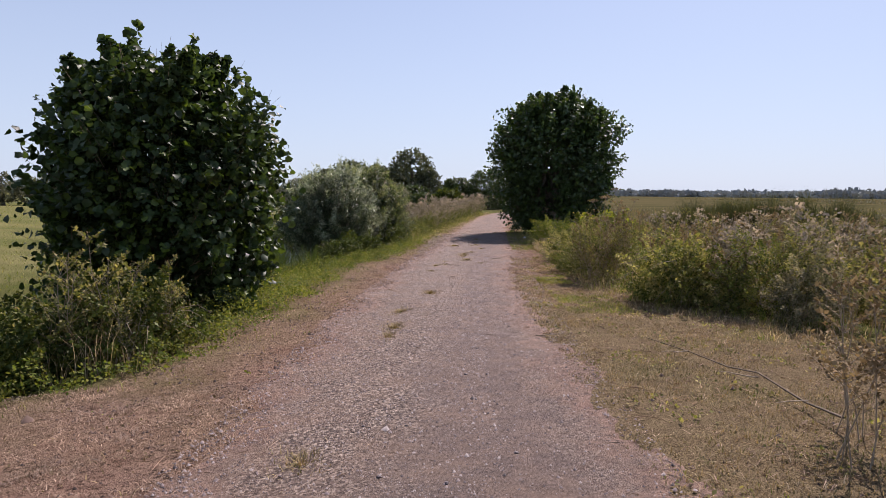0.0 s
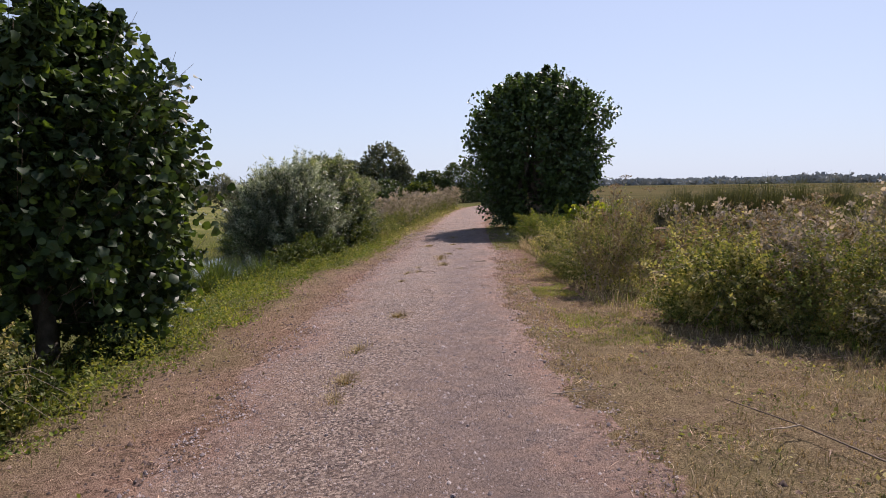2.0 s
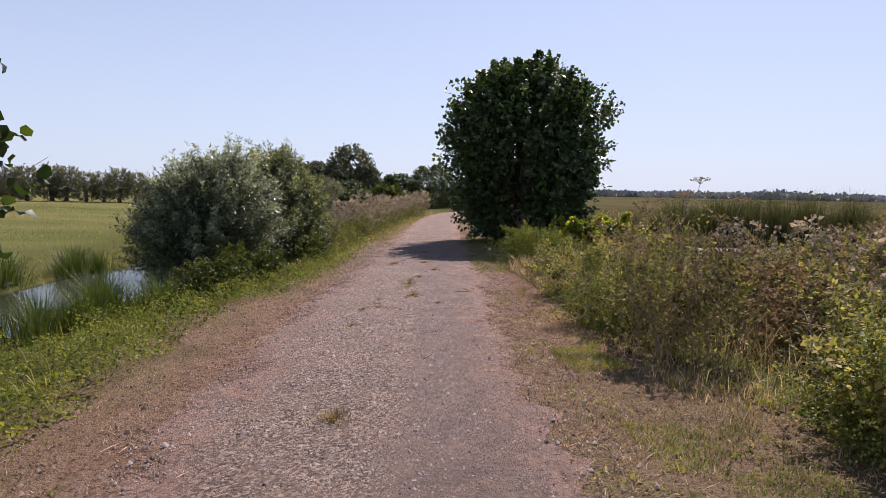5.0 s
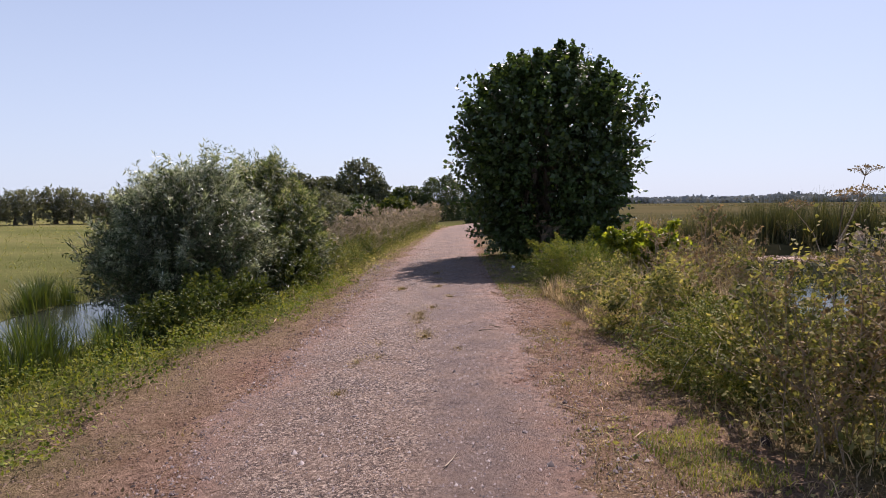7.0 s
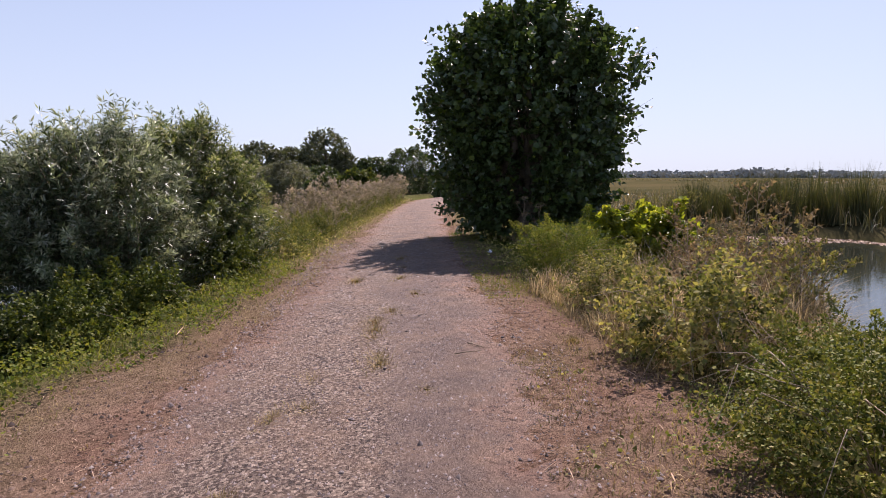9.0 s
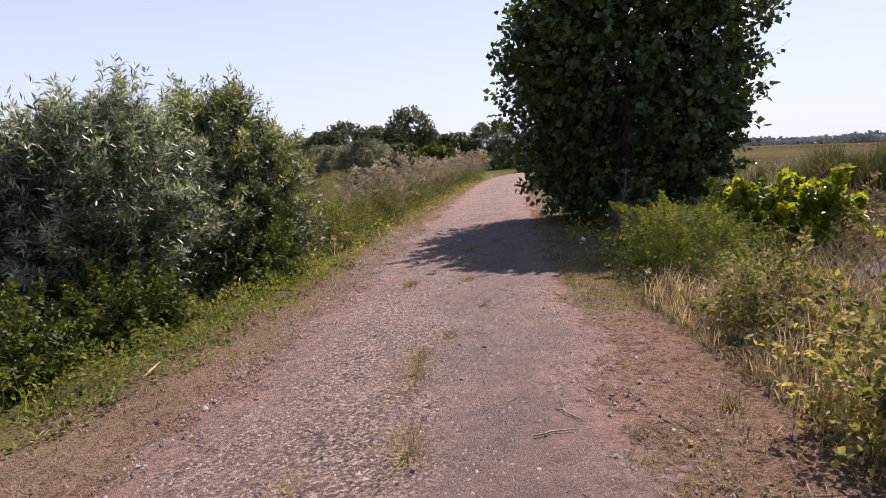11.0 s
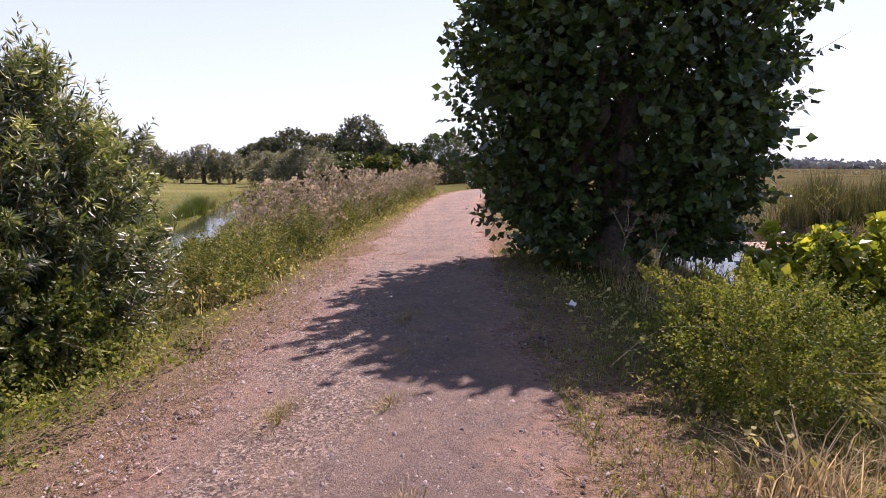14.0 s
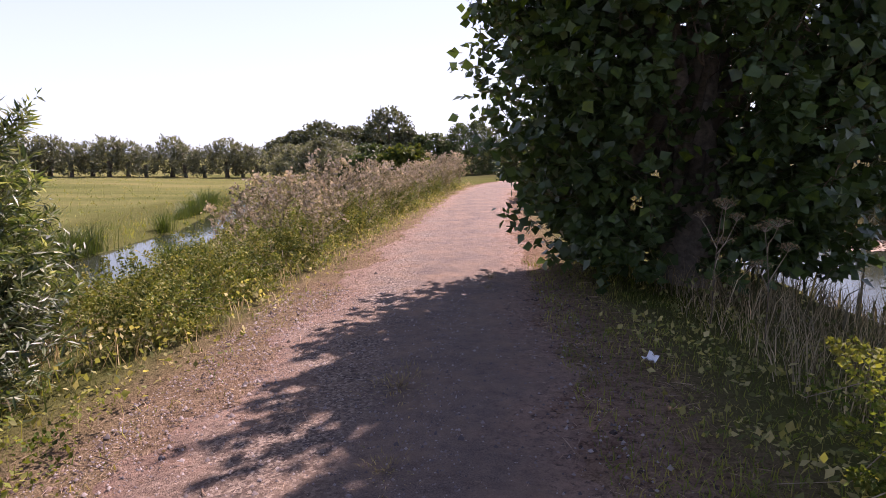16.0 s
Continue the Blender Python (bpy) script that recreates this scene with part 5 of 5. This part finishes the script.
cover(224, 15000, (0.9, 4.5, 1.5, 16), lambda x, y, d: (d > TAR(y) + 0.05) & (d < RIGHT(y) + 0.3) & (wave(x, y, 3.7, 5) > 0.3), 0.035, 0.05, M_WEED, "small flat weeds at the edge of the tarmac")
# rough low growth in the strip kept low for the camera's view of the pond
grass_field(227, 9000, (3.2, 12, 13, 24), lambda x, y, d: (d > RIGHT(y) + 0.4) & (sight_strip(x, y) < 0.45) & (pond(x, y) < 0.4), 0.26, 0.007, 0.8, M_GRASS, "low green grass sloping to the pond", "bank_grass")
cover(223, 15000, (2.2, 7, 9, 24), lambda x, y, d: (d > RIGHT(y) + 0.15) & (d < RIGHT(y) + 2.5) & (pond(x, y) < 0.2), 0.05, 0.4, M_WEED, "low mixed weeds along the verge")

# ---- small things on the ground ----
# loose stones
rng = np.random.default_rng(231)
n = 52000
y = 1.5 + 24 * rng.uniform(0, 1, n) ** 1.2
u = np.where(rng.uniform(0, 1, n) < 0.75, rng.uniform(-1.9, 0.1, n), rng.uniform(-0.2, 1.1, n))
x = MID(y) + u
s = rng.lognormal(-5.15, 0.42, n)
octa = np.array([(1, 0, -0.3), (0, 1, -0.3), (-1, 0, -0.3), (0, -1, -0.3), (0.1, 0, 0.75)], float)
faces = np.array([(0, 1, 4), (1, 2, 4), (2, 3, 4), (3, 0, 4)])
body = octa[None] * (1 + rng.uniform(-0.35, 0.35, (n, 5, 1)))
turn = rng.uniform(0, 6.28, n)
c, sn = np.cos(turn)[:, None], np.sin(turn)[:, None]
body = np.stack([body[..., 0] * c - body[..., 1] * sn, body[..., 0] * sn + body[..., 1] * c, body[..., 2]], -1) * s[:, None, None]
at = put(x, y)
at[:, 2] += 0.012 + 0.2 * s
stuff("loose_gravel", ((body + at[:, None]).reshape(-1, 3), None, (faces[None] + np.arange(n)[:, None, None] * 5).reshape(-1, 3)), M_STONE, "loose grey and pinkish gravel stones", "gravel")

# crumbs and clods of dry earth on the verges
rng = np.random.default_rng(235)
n = 16000
y = 1.5 + 25 * rng.uniform(0, 1, n) ** 1.1
left_side = rng.uniform(0, 1, n) < 0.7
x = MID(y) + np.where(left_side, -GRAVEL(y) + 0.3 - rng.uniform(0, 1, n) * (LEFT(y) - GRAVEL(y) + 0.4), TAR(y) + rng.uniform(0, 1, n) * (RIGHT(y) - TAR(y) + 0.3))
k = wave(x, y, 4.3, 1) > -0.2
x, y, n = x[k], y[k], int(k.sum())
s = rng.lognormal(-4.85, 0.45, n)
body = octa[None] * (1 + rng.uniform(-0.35, 0.35, (n, 5, 1)))
turn = rng.uniform(0, 6.28, n)
c, sn = np.cos(turn)[:, None], np.sin(turn)[:, None]
body = np.stack([body[..., 0] * c - body[..., 1] * sn, body[..., 0] * sn + body[..., 1] * c, body[..., 2]], -1) * s[:, None, None]
at = put(x, y)
at[:, 2] += 0.25 * s
stuff("earth_clods", ((body + at[:, None]).reshape(-1, 3), None, (faces[None] + np.arange(n)[:, None, None] * 5).reshape(-1, 3)), M_CLOD, "crumbs and clods of dry reddish earth", "soil")

# a fallen forked branch on the dry grass
rng = np.random.default_rng(241)
b = thing("fallen_branch", "thin bare forked branch lying on dry grass", "branch", (0, 0, 0))
part("stick", tube(BRANCH + rng.normal(0, 0.03, BRANCH.shape), np.linspace(0.004, 0.009, len(BRANCH)), 6), M_BROWN_STALK, b)
for k, side in ((1, -1), (3, 1), (4, -1)):
    e = BRANCH[k] + np.array([-0.3, 0.12 * side, 0.02])
    part("side_twig", tube(curve_points(rng, BRANCH[k], e, 4, 0.04), (0.006, 0.005, 0.004, 0.002), 5), M_DEAD, b)

# a scrap of paper under the tree
rng = np.random.default_rng(251)
gx, gy = np.meshgrid(np.linspace(-0.05, 0.05, 5), np.linspace(-0.04, 0.04, 5))
v = np.stack([gx, gy, 0.03 + 0.03 * np.abs(gx / 0.05) + rng.uniform(-0.012, 0.012, gx.shape)], -1).reshape(-1, 3)
k = (np.arange(4)[:, None] * 5 + np.arange(4)[None]).reshape(-1, 1)
o = part("paper_scrap", (v, k + np.array([[0, 1, 6, 5]]), None), M_PAPER)
o.matrix_basis = pose(2.84, 22.6, float(height(2.84, 22.6)) + 0.02, 8, -6, 40)
tagged(o, "crumpled white paper scrap lying in shaded grass", "litter")


# larger stones and clods lying on the track
def stone_mesh(seed):
    bm = bmesh.new()
    bmesh.ops.create_icosphere(bm, subdivisions=2, radius=1)
    r = np.random.default_rng(seed)
    k = r.uniform(0.7, 1.2, 3)
    for v in bm.verts:
        f = 1 + 0.3 * noise.noise(v.co * 1.3 + Vector((seed, 0, 0)))
        v.co = Vector((v.co.x * k[0], v.co.y * k[1], max(v.co.z * 0.6 * k[2], -0.3))) * f
    me = bpy.data.meshes.new("stone")
    bm.to_mesh(me)
    bm.free()
    return me


rng = np.random.default_rng(261)
rock = [stone_mesh(i) for i in range(4)]
M_ROCK = plain_material("stone_grey_pink", (0.1, 0.08, 0.078), (0.27, 0.22, 0.205), 60, 0.85, 0.003)
for i in range(90):
    y = 2.5 + 20 * rng.uniform() ** 1.1
    x = float(MID(y)) + (rng.uniform(-1.7, 0.0) if i % 3 else rng.uniform(-0.3, 1.0))
    r = rng.uniform(0.009, 0.02)
    o = part("stone", rock[i % 4], M_ROCK)
    o.matrix_basis = pose(x, y, float(height(x, y)) + 0.016, 0, 0, rng.uniform(0, 360)) @ Matrix.Scale(r, 4)
    tagged(o, "small grey-pink stone lying on the track", "stone", "stones on the track")

# broken sticks on the verge
for ax, ay, bx, by in STICKS:
    p = curve_points(rng, (ax, ay, 0), (bx, by, 0), 6, 0.03)
    p[:, 2] = height(p[:, 0], p[:, 1]) + 0.022 + rng.uniform(-0.004, 0.008, 6)
    tagged(part("stick", tube(p, np.linspace(0.005, 0.003, 6), 6), M_DEAD), "pale broken stick lying on cut straw", "stick", "sticks on the verge")
